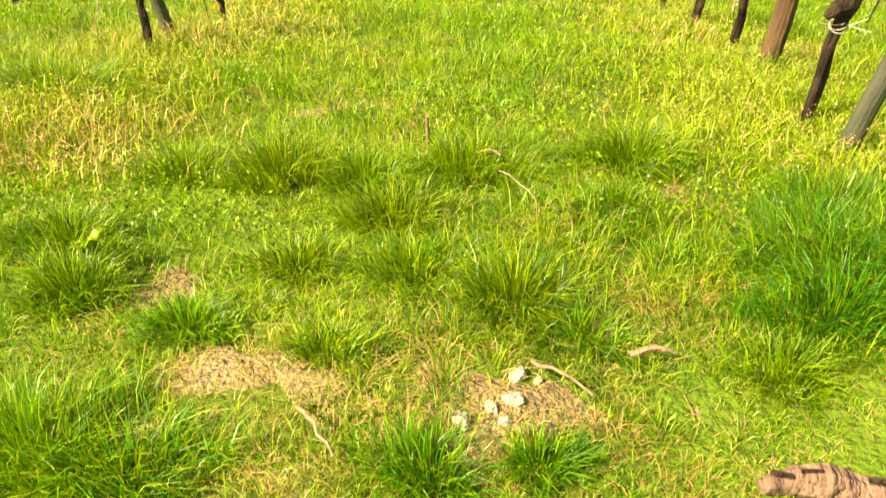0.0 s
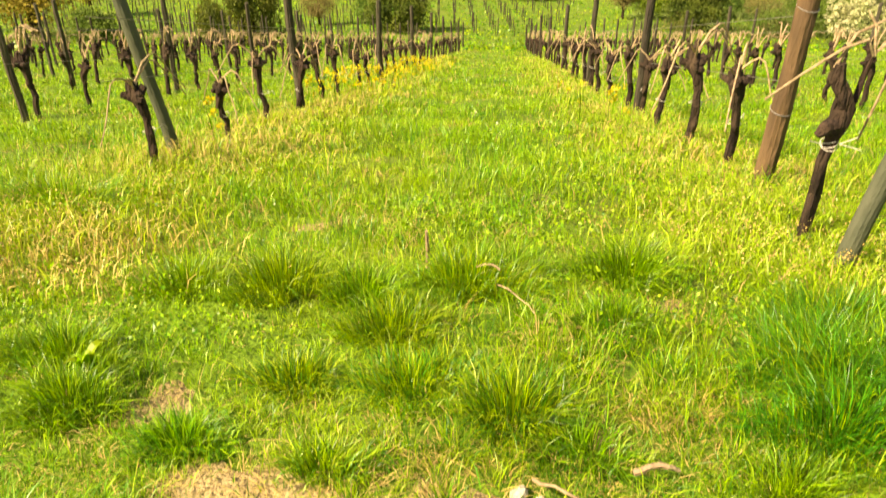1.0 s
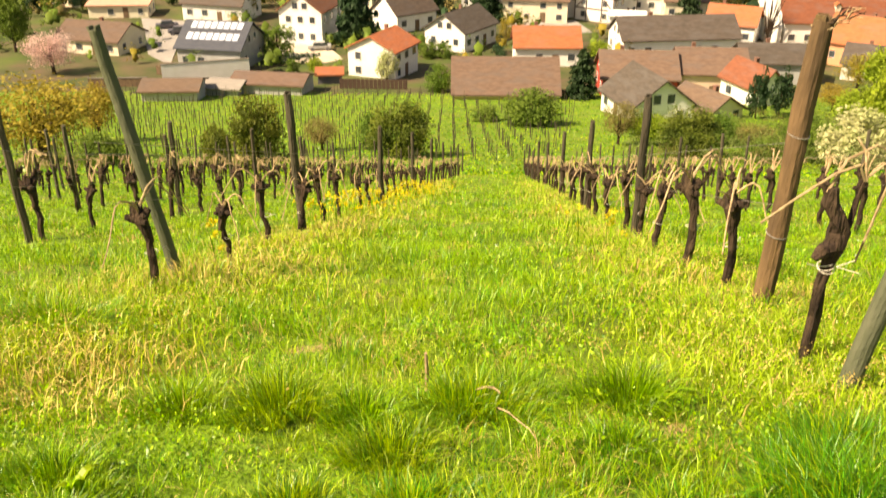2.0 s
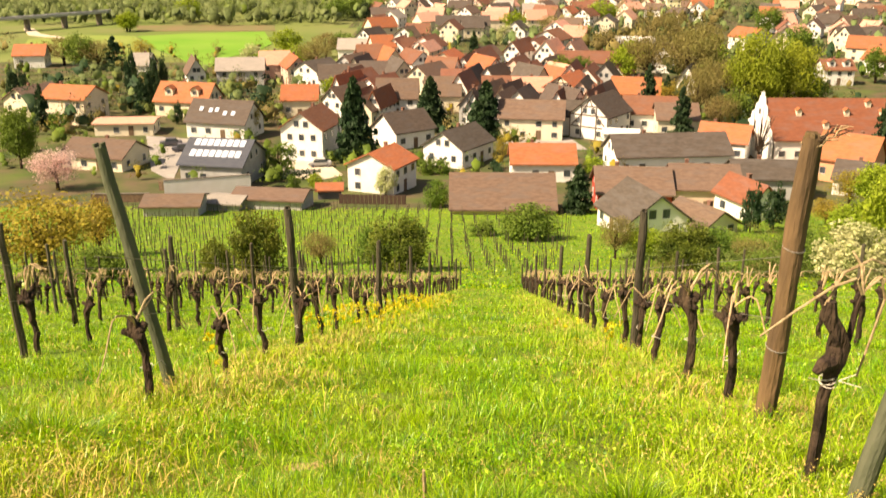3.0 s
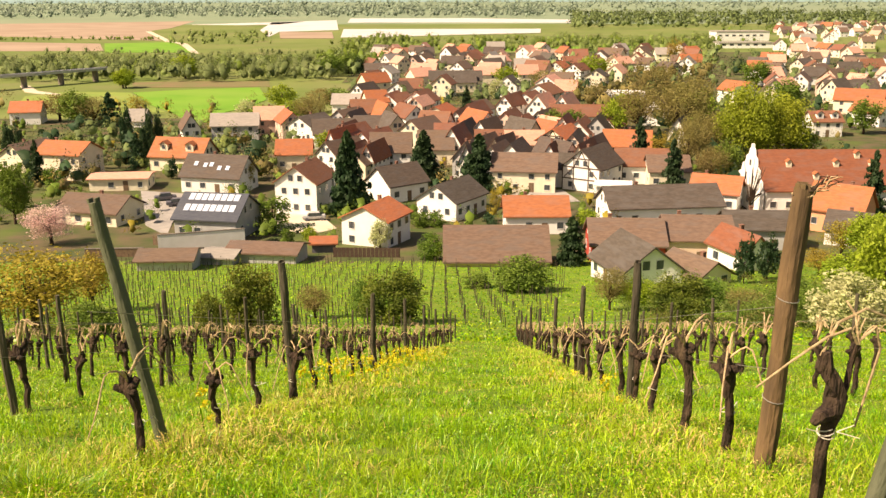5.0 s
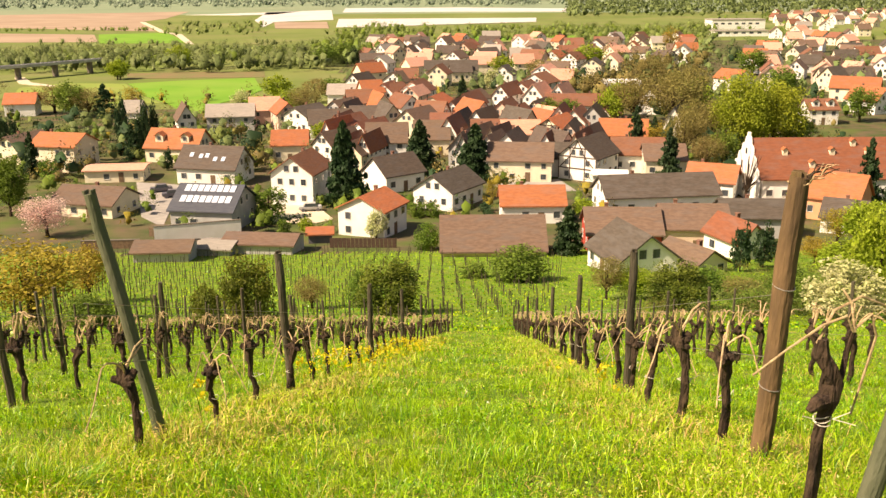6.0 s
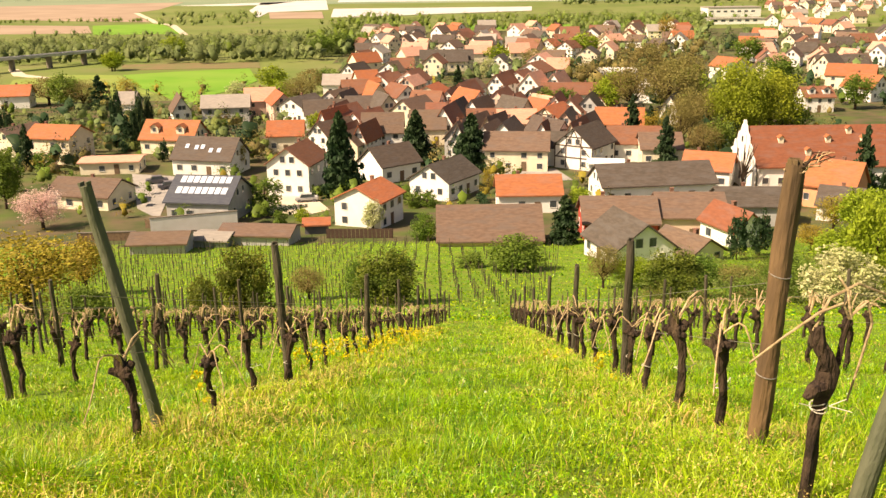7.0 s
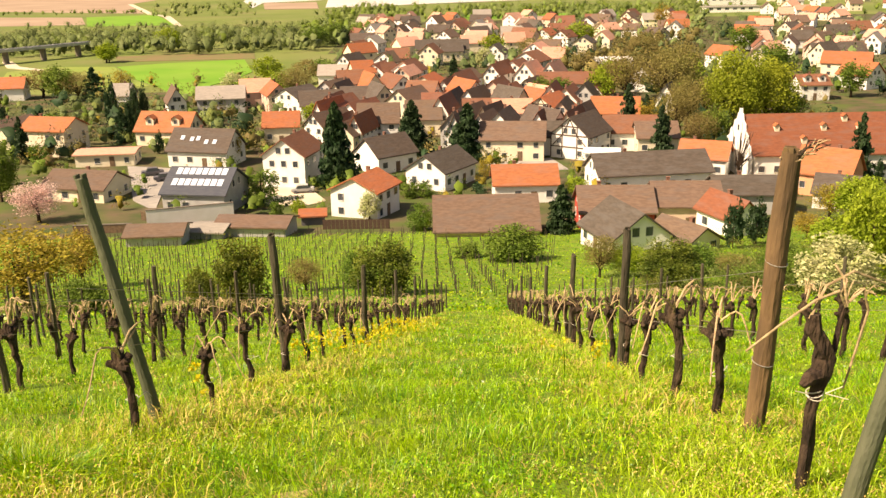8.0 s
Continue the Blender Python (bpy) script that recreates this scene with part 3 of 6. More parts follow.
house(-18.1, 135.8, 5, 3.5, 3.0, 1.6, 0.6, "dark", "orange", storeys=1, chimney=False, kind="shed", label="small dark garden hut with orange roof", gable_windows=0, front=False)
house(-25.4, 168.6, 76, 10.0, 8.1, 5.9, 2.9, "white", "red", storeys=3, gable_windows=3)
house(-33.9, 210.2, 5, 7.8, 9.0, 4.0, 2.7, "cream", "orange")
house(-10.5, 143.3, 66, 8.0, 8.2, 4.5, 2.0, "white", "orange", gable_windows=2)
house(-8.8, 178.5, 40, 9.4, 8.0, 3.4, 3.1, "white", "dark")
house(2.0, 164.8, 58, 11.0, 8.3, 3.4, 2.7, "white", "grey", gable_windows=2)
house(16.0, 152.1, 0, 10.5, 7.0, 3.3, 2.5, "white", "orange", skylights=0)
house(7.7, 125.4, 0, 14.1, 9.0, 1.6, 3.7, "yellow", "brown", storeys=1, chimney=False, kind="barn", label="long barn with a huge worn brown tiled roof", gable_windows=0)
house(26.7, 129.0, -3, 10.3, 9.0, 3.2, 2.7, "red", "brown")
house(23.9, 107.6, -76, 8.8, 8.0, 2.2, 3.0, "white", "grey", storeys=1, chimney=False)
house(30.8, 106.6, -62, 7.0, 5.2, 1.5, 1.6, "cream", "brown", storeys=1)
house(38.6, 158.6, 7, 20.2, 9.0, 3.5, 2.9, "white", "grey")
house(37.3, 130.2, -4, 9.4, 9.0, 3.7, 2.5, "pink", "brown")
house(40.6, 120.0, -70, 7.6, 4.6, 3.0, 2.2, "white", "rust")
house(49.9, 139.7, -4, 10.9, 8.0, 3.5, 2.0, "grey", "grey")
house(51.8, 168.5, -25, 8.6, 8.0, 3.7, 2.5, "white", "orange")
church(76.5, 168.0)
house(68.1, 151.8, -40, 9.0, 8.0, 4.0, 3.7, "salmon", "orange")
house(108.8, 260.8, 0, 8.3, 8.0, 4.3, 2.4, "white", "red", dormers=2)
house(65.4, 142.1, -30, 6.1, 8.0, 2.7, 2.2, "white", "grey")
house(-27.0, 267.6, 62, 11.0, 7.9, 3.8, 3.1, "grey", "brown", fine=False, chimney=True)
house(-19.0, 251.1, 5, 9.3, 8.5, 3.8, 3.1, "white", "dark", fine=False, chimney=True)
house(-13.4, 246.8, -70, 11.0, 5.8, 4.7, 3.5, "cream", "grey", fine=False, chimney=False)
house(-5.1, 243.6, 58, 11.0, 7.5, 4.4, 2.9, "cream", "brown", fine=False, chimney=True)
house(2.9, 237.8, 0, 8.8, 8.5, 3.8, 2.8, "pink", "red", fine=False, chimney=True)
house(10.1, 252.7, -62, 11.0, 6.5, 4.7, 3.5, "white", "orange", fine=False, chimney=False)
house(12.7, 224.4, 0, 8.3, 8.5, 3.9, 2.9, "cream", "red", fine=False, chimney=False)
house(19.0, 252.8, 70, 11.0, 7.5, 4.6, 3.6, "pink", "red", fine=False, chimney=True)
house(22.0, 250.0, 66, 11.0, 7.4, 3.8, 3.2, "pink", "red", fine=False, chimney=False)
house(20.2, 221.5, 2, 9.0, 8.5, 4.3, 2.7, "pink", "pink", fine=False, chimney=True)
house(16.7, 202.9, 72, 11.0, 6.8, 3.8, 3.7, "white", "dark", chimney=True)
house(17.3, 187.0, -8, 12.8, 8.5, 4.4, 2.9, "cream", "brown", chimney=False)
house(29.2, 221.0, 60, 11.0, 9.6, 4.9, 3.2, "cream", "orange", fine=False, timber=True)
house(31.7, 188.7, 55, 11.0, 8.4, 4.8, 3.6, "white", "dark", timber=True)
house(44.8, 219.2, -12, 11.0, 8.5, 4.2, 3.2, "yellow", "orange", fine=False, chimney=True)
house(43.2, 195.3, -6, 10.9, 8.5, 3.9, 2.9, "white", "red", chimney=True)
house(47.3, 189.3, -4, 8.2, 8.5, 3.8, 2.6, "cream", "brown", chimney=False)
house(37.3, 243.2, 70, 11.0, 6.3, 4.0, 3.1, "white", "red", fine=False, chimney=True)
house(42.2, 245.1, 72, 11.0, 6.8, 4.1, 3.7, "grey", "dark", fine=False, chimney=True)
house(41.1, 275.1, -6, 16.9, 8.5, 4.2, 2.8, "white", "red", fine=False, chimney=True)
house(30.2, 313.6, 66, 11.0, 9.0, 4.0, 3.0, "white", "red", fine=False, chimney=True)
house(37.9, 340.1, 60, 11.0, 10.9, 4.1, 3.2, "white", "red", fine=False, chimney=False)
house(-0.0, 281.2, 72, 11.0, 9.0, 3.8, 2.6, "cream", "orange", fine=False, chimney=False)
house(-6.5, 310.5, 70, 11.0, 9.2, 4.6, 3.3, "white", "red", fine=False, chimney=True)
house(-14.9, 310.9, 60, 11.0, 9.6, 4.1, 2.7, "cream", "red", fine=False, chimney=True)
house(-14.2, 350.4, 65, 11.0, 9.3, 3.8, 3.4, "white", "brown", fine=False, chimney=True)
house(-22.0, 306.3, 20, 7.1, 8.5, 4.9, 3.4, "cream", "orange", fine=False, chimney=False)
house(-31.7, 311.3, 0, 9.5, 8.5, 3.7, 2.9, "white", "pale", fine=False, chimney=False)
house(-27.9, 339.1, 62, 11.0, 6.7, 4.6, 3.1, "white", "dark", fine=False, chimney=False)
house(6.0, 389.4, 0, 21.8, 8.5, 4.5, 3.5, "cream", "grey", fine=False, chimney=False)
house(66.6, 286.0, 70, 11.0, 7.4, 4.2, 3.7, "white", "brown", fine=False, chimney=True)
house(47.3, 252.4, 66, 11.0, 4.8, 3.7, 2.6, "white", "red", fine=False, chimney=True)
house(-9.8, 270.6, -62, 11.0, 6.7, 4.7, 3.0, "white", "red", fine=False, chimney=True)
house(-1.5, 255.9, -20, 8.3, 8.5, 3.8, 3.7, "white", "red", fine=False, chimney=True)
house(11.3, 291.1, 58, 11.0, 7.2, 3.9, 2.6, "white", "brown", fine=False, chimney=True)
house(-28.6, 242.2, 10, 10.5, 8.5, 3.9, 3.3, "white", "dark", fine=False, chimney=True)
house(-36.0, 253.7, 60, 11.0, 10.7, 3.8, 3.1, "white", "grey", fine=False, chimney=True)
house(-42.6, 256.6, -70, 11.0, 6.0, 5.0, 2.7, "pink", "orange", fine=False, chimney=True)
house(-49.8, 265.9, 10, 8.2, 8.5, 4.6, 3.1, "pink", "pink", fine=False, chimney=True)
house(-57.4, 255.6, 8, 12.6, 8.5, 4.3, 2.8, "grey", "pale", fine=False, chimney=False)
house(-67.8, 246.6, -70, 11.0, 4.6, 4.8, 3.6, "white", "brown", fine=False, chimney=True)
house(-88.5, 268.6, 0, 4.9, 8.5, 3.8, 2.9, "white", "pale", fine=False, chimney=True)
house(-130.3, 289.7, 10, 9.0, 8.5, 3.9, 2.8, "white", "orange", fine=False, chimney=True)
house(-17.0, 199.6, 70, 11.0, 5.6, 3.8, 2.6, "cream", "brown", chimney=False)
house(-11.6, 211.0, 0, 9.1, 8.5, 4.4, 3.7, "white", "brown", chimney=False)
house(-22.1, 228.0, 62, 11.0, 6.8, 4.6, 3.1, "cream", "red", fine=False, chimney=False)
house(-16.0, 220.5, 60, 11.0, 7.8, 3.9, 3.6, "white", "red", fine=False, chimney=True)
house(109.5, 341.3, -60, 11.0, 8.6, 4.9, 3.0, "white", "orange", fine=False, chimney=False)
house(140.9, 309.7, -30, 15.1, 8.5, 4.7, 3.3, "cream", "orange", fine=False, chimney=True)
house(153.3, 347.9, 0, 19.1, 8.5, 4.3, 3.3, "cream", "grey", fine=False, chimney=False)
house(133.3, 282.6, -62, 11.0, 8.4, 4.0, 3.7, "white", "orange", fine=False, chimney=True)
house(166.3, 413.9, 0, 9.0, 8.5, 3.8, 3.7, "white", "grey", fine=False, chimney=False)
house(-22.7, 207.3, 56, 11.0, 5.5, 4.6, 2.6, "white", "brown", chimney=False)
house(-1.3, 218.3, 0, 8.1, 8.5, 3.8, 3.7, "cream", "brown", fine=False, chimney=False)
house(29.0, 243.1, -62, 11.0, 5.3, 3.8, 2.7, "white", "orange", fine=False, chimney=True)
house(6.8, 202.7, 72, 11.0, 5.6, 4.4, 3.4, "grey", "brown", chimney=True)
house(25.0, 192.1, -5, 7.1, 8.5, 3.9, 2.5, "white", "grey", chimney=False)
house(64.3, 244.8, 66, 11.0, 4.7, 3.7, 3.6, "white", "grey", fine=False, chimney=False)
house(-23.5, 279.6, 10, 7.6, 8.5, 4.7, 3.5, "white", "red", fine=False, chimney=True)
house(-17.3, 273.7, -70, 11.0, 5.6, 4.4, 3.6, "cream", "orange", fine=False, chimney=False)
house(30.2, 269.3, 64, 11.0, 4.5, 3.7, 2.5, "cream", "brown", fine=False, chimney=True)
house(31.8, 199.2, 64, 11.0, 3.4, 4.3, 3.6, "cream", "red", chimney=True)
house(30.5, 247.6, -60, 11.0, 5.5, 3.8, 3.0, "pink", "pink", fine=False, chimney=True)
house(-6.8, 301.9, 70, 11.0, 5.6, 4.3, 2.5, "pink", "pink", fine=False, chimney=False)
house(-16.3, 310.1, 74, 11.0, 6.3, 4.7, 2.6, "white", "red", fine=False, chimney=False)
house(25.2, 200.7, 70, 11.0, 4.0, 4.2, 3.5, "white", "red", chimney=True)
house(10.3, 213.7, 64, 11.0, 4.8, 4.0, 3.1, "cream", "brown", chimney=True)
house(12.9, 205.8, 70, 11.0, 4.5, 3.8, 2.7, "white", "brown", chimney=False)
house(25.5, 201.4, -60, 11.0, 4.4, 4.8, 3.1, "white", "dark", chimney=True)
house(3.9, 221.8, 74, 11.0, 4.4, 4.8, 3.5, "white", "red", fine=False, chimney=True)
house(-23.9, 232.4, 74, 11.0, 4.6, 4.8, 2.8, "white", "red", fine=False, chimney=True)
house(35.0, 207.0, 64, 11.0, 4.3, 4.7, 3.1, "pink", "brown", chimney=True)
house(24.5, 305.8, 64, 11.0, 5.3, 3.9, 3.6, "white", "red", fine=False, chimney=False)
house(5.6, 265.7, 74, 11.0, 5.3, 3.8, 3.1, "white", "red", fine=False, chimney=True)
house(32.8, 297.1, 64, 11.0, 6.4, 4.4, 3.7, "white", "pink", fine=False, chimney=True)
house(-19.2, 205.3, 74, 11.0, 3.1, 3.7, 2.9, "pink", "red", chimney=False)
house(40.8, 298.7, 64, 11.0, 5.1, 4.3, 3.4, "white", "pink", fine=False, chimney=True)
house(-23.4, 314.0, 74, 11.0, 6.4, 3.8, 2.8, "pink", "brown", fine=False, chimney=True)
house(6.5, 236.0, 74, 11.0, 4.9, 4.2, 3.5, "pink", "grey", fine=False, chimney=False)
house(10.2, 275.0, 64, 11.0, 6.0, 4.5, 3.3, "pink", "red", fine=False, chimney=False)
house(-24.0, 221.9, 64, 11.0, 3.3, 4.1, 3.7, "white", "orange", fine=False, chimney=True)
house(-24.0, 256.0, 74, 11.0, 3.8, 4.9, 2.9, "cream", "brown", fine=False, chimney=True)
house(33.0, 243.3, 74, 11.0, 4.9, 4.7, 3.3, "white", "red", fine=False, chimney=False)
house(14.6, 211.9, 64, 11.0, 3.7, 3.8, 3.5, "cream", "brown", chimney=True)
house(32.2, 218.3, 74, 11.0, 4.7, 4.6, 2.7, "pink", "dark", fine=False, chimney=True)
house(7.3, 201.6, 70, 11.0, 3.3, 3.8, 3.5, "white", "brown", chimney=True)
house(22.4, 297.1, 64, 11.0, 5.3, 4.8, 3.0, "white", "red", fine=False, chimney=True)
house(12.3, 240.2, 64, 11.0, 4.9, 4.2, 3.3, "white", "brown", fine=False, chimney=True)
house(21.2, 237.3, -60, 11.0, 5.0, 4.2, 3.7, "cream", "grey", fine=False, chimney=True)
house(-14.6, 201.6, 74, 11.0, 2.9, 4.5, 3.0, "white", "orange", chimney=True)


# annex whose roof colour carries the sun's glare
house(33.8, 176.6, -10, 6.4, 4.6, 3.0, 0.5, "white", "sheet", storeys=1, chimney=False, kind="shed", label="low annex with a sheet roof coloured near-white for sun glare", gable_windows=0)
pillared_hall(66.4, 331.0, 0)
warehouse(258.0, 812.0, 46, 20, 7.5, "long white flat-roofed warehouse at the village edge")
warehouse(226.0, 700.0, 40, 14, 3.6, "low white shed beside the fields")


# ---- the far parts of the village ----
WALLS = ("white", "white", "white", "cream", "pink", "cream")
# weighted to pink and pale tiles: haze over far roofs put into the choice
ROOFS = ("red", "pink", "brown", "brown", "red", "pink", "dark", "pale", "orange", "grey")
FAR_HOUSES = []
dice = random.Random(21)


def scatter_houses(count, x_of, y0, y1, gap):
    tries = 0
    while count and tries < 4000:
        tries += 1
        y = dice.uniform(y0, y1)
        lo, hi = x_of(y)
        x = dice.uniform(lo, hi)
        if any((x - a) ** 2 + (y - b) ** 2 < gap * gap for a, b in FAR_HOUSES):
            continue
        FAR_HOUSES.append((x, y))
        count -= 1
        house(x, y, dice.choice((0, 8, -12, 70, 62, -65, 75, 55, -60, 35, -35)), dice.uniform(8, 12), dice.uniform(7, 9), dice.uniform(3.8, 5.2), dice.uniform(2.8, 3.8),
              dice.choice(WALLS), dice.choice(ROOFS), 2, chimney=dice.random() < 0.4, fine=False, gable_windows=2 if y < 520 else 1, door=False)


scatter_houses(75, lambda y: (-0.075 * y, 0.27 * y), 430, 620, 15)
scatter_houses(14, lambda y: (-0.09 * y, 0.17 * y), 350, 450, 17)
scatter_houses(34, lambda y: (0.34 * y, 0.52 * y), 340, 520, 17)
scatter_houses(85, lambda y: (0.36 * y, 0.54 * y), 520, 1150, 20)


# ---- trees and shrubs among the houses and on the slope ----
tree("spruce", -17.1, 165.2, 14.9, 7.9, detail=2.0, turn=324)
tree("spruce", -3.7, 191.5, 11.3, 7.9, detail=2.0, turn=316)
tree("spruce", 7.7, 185.9, 11.3, 8.3, detail=2.0, turn=56)
tree("spruce", 7.9, 286.7, 11.3, 5.3, detail=1.0, turn=322)
tree("shrub", -29.1, 153.4, 6.2, 6.2, detail=1.0, turn=258)
tree("spruce", -86.1, 192.2, 9.3, 4.3, detail=1.0, turn=60)
tree("cypress", -82.1, 235.4, 10.0, 2.2, detail=1.0, turn=284)
tree("cypress", -81.6, 238.2, 12.2, 2.4, detail=1.0, turn=294)
tree("cypress", -70.3, 215.0, 10.4, 2.1, detail=1.0, turn=250)
tree("cypress", -68.7, 215.1, 13.8, 2.4, detail=1.0, turn=334)
tree("cypress", -67.1, 216.6, 13.2, 2.4, detail=1.0, turn=132)
tree("cypress", -58.9, 197.8, 5.1, 2.2, detail=1.0, turn=226)
tree("spruce", -71.0, 211.6, 8.1, 5.3, detail=1.0, turn=92)
tree("shrub", -80.1, 186.3, 5.3, 4.0, detail=1.0, turn=90)
tree("mid", -112.8, 283.2, 10.7, 10.4, detail=1.0, turn=56)
tree("spruce", -102.0, 282.4, 10.0, 8.0, detail=1.0, turn=116)
tree("cypress", -103.8, 218.4, 9.8, 3.3, detail=1.0, turn=84)
tree("cypress", -103.3, 222.9, 8.6, 2.5, detail=1.0, turn=30)
tree("mid", -75.3, 157.1, 11.2, 6.9, detail=2.0, turn=20)
tree("shrub", -88.4, 216.8, 6.9, 8.1, detail=1.0, turn=120)
tree("blossom", -62.2, 141.0, 6.6, 8.5, detail=2.0, turn=228)
tree("gold", -30.5, 64.9, 6.7, 10.2, detail=1.7, turn=144)
tree("gold", -32.6, 81.2, 5.9, 4.7, detail=2.0, turn=170)
tree("shrub", -24.2, 60.0, 2.6, 3.6, detail=2.0, turn=170)
tree("ivy", -12.0, 54.2, 5.2, 3.6, detail=1.7, turn=164)
tree("ivy", -15.4, 57.5, 3.2, 2.4, detail=2.0, turn=205)
tree("ivy", -3.9, 70.0, 4.8, 5.4, detail=1.7, turn=340)
tree("shrub", -6.9, 75.8, 3.5, 2.5, detail=2.0, turn=105)
tree("shrub", 8.9, 96.7, 4.2, 6.8, detail=2.0, turn=25)
tree("shrub", 4.0, 99.8, 2.0, 3.8, detail=1.0, turn=305)
tree("ivy", 19.8, 71.6, 4.3, 5.1, detail=1.7, turn=305)
tree("shrub", 25.3, 81.0, 3.2, 4.2, detail=2.0, turn=180)
tree("spruce", 18.1, 122.7, 6.9, 4.7, detail=2.0, turn=4)
tree("cypress", 35.9, 103.6, 6.1, 2.5, detail=1.0, turn=166)
tree("cypress", 40.1, 107.6, 5.8, 2.9, detail=1.0, turn=206)
tree("spruce", 75.6, 157.0, 12.6, 5.4, detail=1.0, turn=36)
tree("tan", 56.0, 206.0, 11.5, 9.5, detail=2.0, turn=15)
tree("tan", 61.0, 215.0, 12.5, 10.5, detail=2.0, turn=200)
tree("spruce", 45.0, 206.0, 12.0, 5.4, detail=1.0, turn=70)
tree("tan", 57.5, 192.0, 8.0, 8.0, detail=2.0, turn=130)
tree("spruce", 47.0, 182.9, 10.6, 5.7, detail=1.0, turn=110)
tree("spruce", 51.5, 215.7, 8.3, 4.6, detail=1.0, turn=265)
tree("willow", 71.5, 214.0, 19.5, 13.5, detail=1.7, turn=260)
tree("willow", 80.5, 217.0, 17.0, 14.0, detail=1.7, turn=75)
tree("tan", 65.3, 251.9, 15.8, 16.9, detail=2.0, turn=120)
tree("tan", 75.1, 274.4, 15.6, 13.4, detail=2.0, turn=325)
tree("fresh", 48.6, 224.6, 7.2, 8.3, detail=1.0, turn=50)
tree("fresh", 46.7, 249.2, 11.1, 7.7, detail=1.0, turn=185)
tree("fresh", -29.3, 230.5, 5.6, 6.0, detail=1.0, turn=210)
tree("cream", -9.6, 137.7, 5.1, 3.5, detail=1.0, turn=236)
tree("gold", 58.6, 128.8, 5.9, 6.5, detail=2.0, turn=50)
tree("fresh", 60.9, 123.9, 7.3, 8.6, detail=2.0, turn=285)
tree("cream", 29.0, 61.4, 4.5, 5.9, detail=1.7, turn=60)
tree("shrub", 28.2, 66.2, 3.1, 3.9, detail=2.0, turn=350)
tree("fresh", 33.8, 66.6, 8.4, 5.1, detail=1.7, turn=295)
tree("shrub", 24.2, 66.1, 2.2, 3.4, detail=2.0, turn=260)
tree("tan", 15.7, 80.9, 4.3, 3.7, detail=2.0, turn=0)
tree("bare", 55.4, 160.2, 12.5, 6.2, detail=1.0, turn=75)
tree("mid", 121.5, 262.1, 10.0, 9.7, detail=1.0, turn=90)
tree("cypress", 79.0, 156.2, 5.3, 1.8, detail=1.0, turn=60)
tree("cypress", 75.2, 154.8, 6.1, 2.2, detail=1.0, turn=285)
tree("spruce", 74.8, 159.4, 6.2, 3.0, detail=1.0, turn=80)
tree("mid", 31.4, 251.2, 8.8, 7.7, detail=1.0, turn=85)
tree("mid", 38.2, 266.6, 6.8, 6.6, detail=1.0, turn=115)
tree("gold", 138.2, 552.6, 13.8, 12.0, detail=1.0, turn=295)
tree("mid", 136.9, 401.7, 11.0, 14.6, detail=1.0, turn=260)
tree("gold", -13.6, 224.2, 5.7, 6.9, detail=1.0, turn=320)
tree("gold", 94.5, 284.7, 7.2, 7.0, detail=1.0, turn=240)
tree("fresh", -136.3, 400.0, 8.5, 8.8, detail=1.0, turn=35)
tree("fresh", -123.4, 447.8, 11.7, 13.0, detail=1.0, turn=320)
tree("fresh", -137.6, 400.3, 8.0, 9.7, detail=1.0, turn=210)
tree("mid", -47.8, 475.7, 10.0, 20.1, detail=1.0, turn=250)
tree("mid", -54.1, 457.4, 10.3, 13.8, detail=1.0, turn=220)
tree("cypress", -41.8, 471.4, 8.9, 5.7, detail=1.0, turn=270)
tree("tan", -41.3, 313.8, 8.7, 11.5, detail=1.0, turn=200)
tree("fresh", -47.3, 292.3, 6.6, 10.7, detail=1.0, turn=150)
tree("cream", -64.4, 305.1, 5.8, 7.5, detail=1.0, turn=70)
tree("tan", -121.7, 292.8, 9.2, 12.5, detail=1.0, turn=100)
tree("shrub", -3.8, 154.5, 2.8, 3.9, detail=1.0, turn=20)
tree("shrub", -1.0, 154.5, 2.8, 3.9, detail=1.0, turn=50)
tree("shrub", -4.2, 36.8, 0.7, 0.7, detail=2.0, turn=250)
tree("fresh", -21.1, 141.9, 2.8, 2.7, detail=1.0, turn=180)
tree("gold", -40.1, 186.1, 7.2, 3.5, detail=1.0, turn=70)
tree("shrub", -24.7, 141.9, 2.8, 2.7, detail=1.0, turn=140)
tree("fresh", 28.5, 401.0, 9.0, 12.2, detail=1.0, turn=180)
tree("tan", 40.8, 377.6, 9.5, 11.5, detail=1.0, turn=240)
tree("cream", 21.5, 355.8, 8.1, 7.8, detail=1.0, turn=234)
tree("tan", 56.1, 329.9, 8.3, 12.1, detail=1.0, turn=340)
tree("fresh", 24.8, 151.2, 3.9, 4.8, detail=1.0, turn=320)
tree("gold", 10.1, 163.7, 5.3, 3.1, detail=1.0, turn=160)
tree("shrub", -1.6, 128.1, 4.2, 4.1, detail=2.0, turn=40)
tree("tan", -11.0, 75.1, 3.0, 3.4, detail=2.0, turn=200)
tree("tan", 55.6, 258.2, 14.6, 14.2, detail=2.0, turn=50)
tree("fresh", 53.7, 273.9, 10.4, 11.7, detail=1.0, turn=20)
tree("gold", 51.9, 213.1, 7.6, 7.9, detail=1.0, turn=164)
tree("mid", 61.9, 196.1, 8.3, 7.3, detail=1.0, turn=25)
tree("tan", 67.7, 223.7, 11.4, 10.5, detail=2.0, turn=116)
tree("fresh", -55.4, 321.7, 8.9, 11.8, detail=1.0, turn=204)
tree("tan", -41.5, 288.8, 8.4, 12.4, detail=2.0, turn=180)
tree("mid", -36.6, 319.5, 8.0, 9.8, detail=1.0, turn=156)
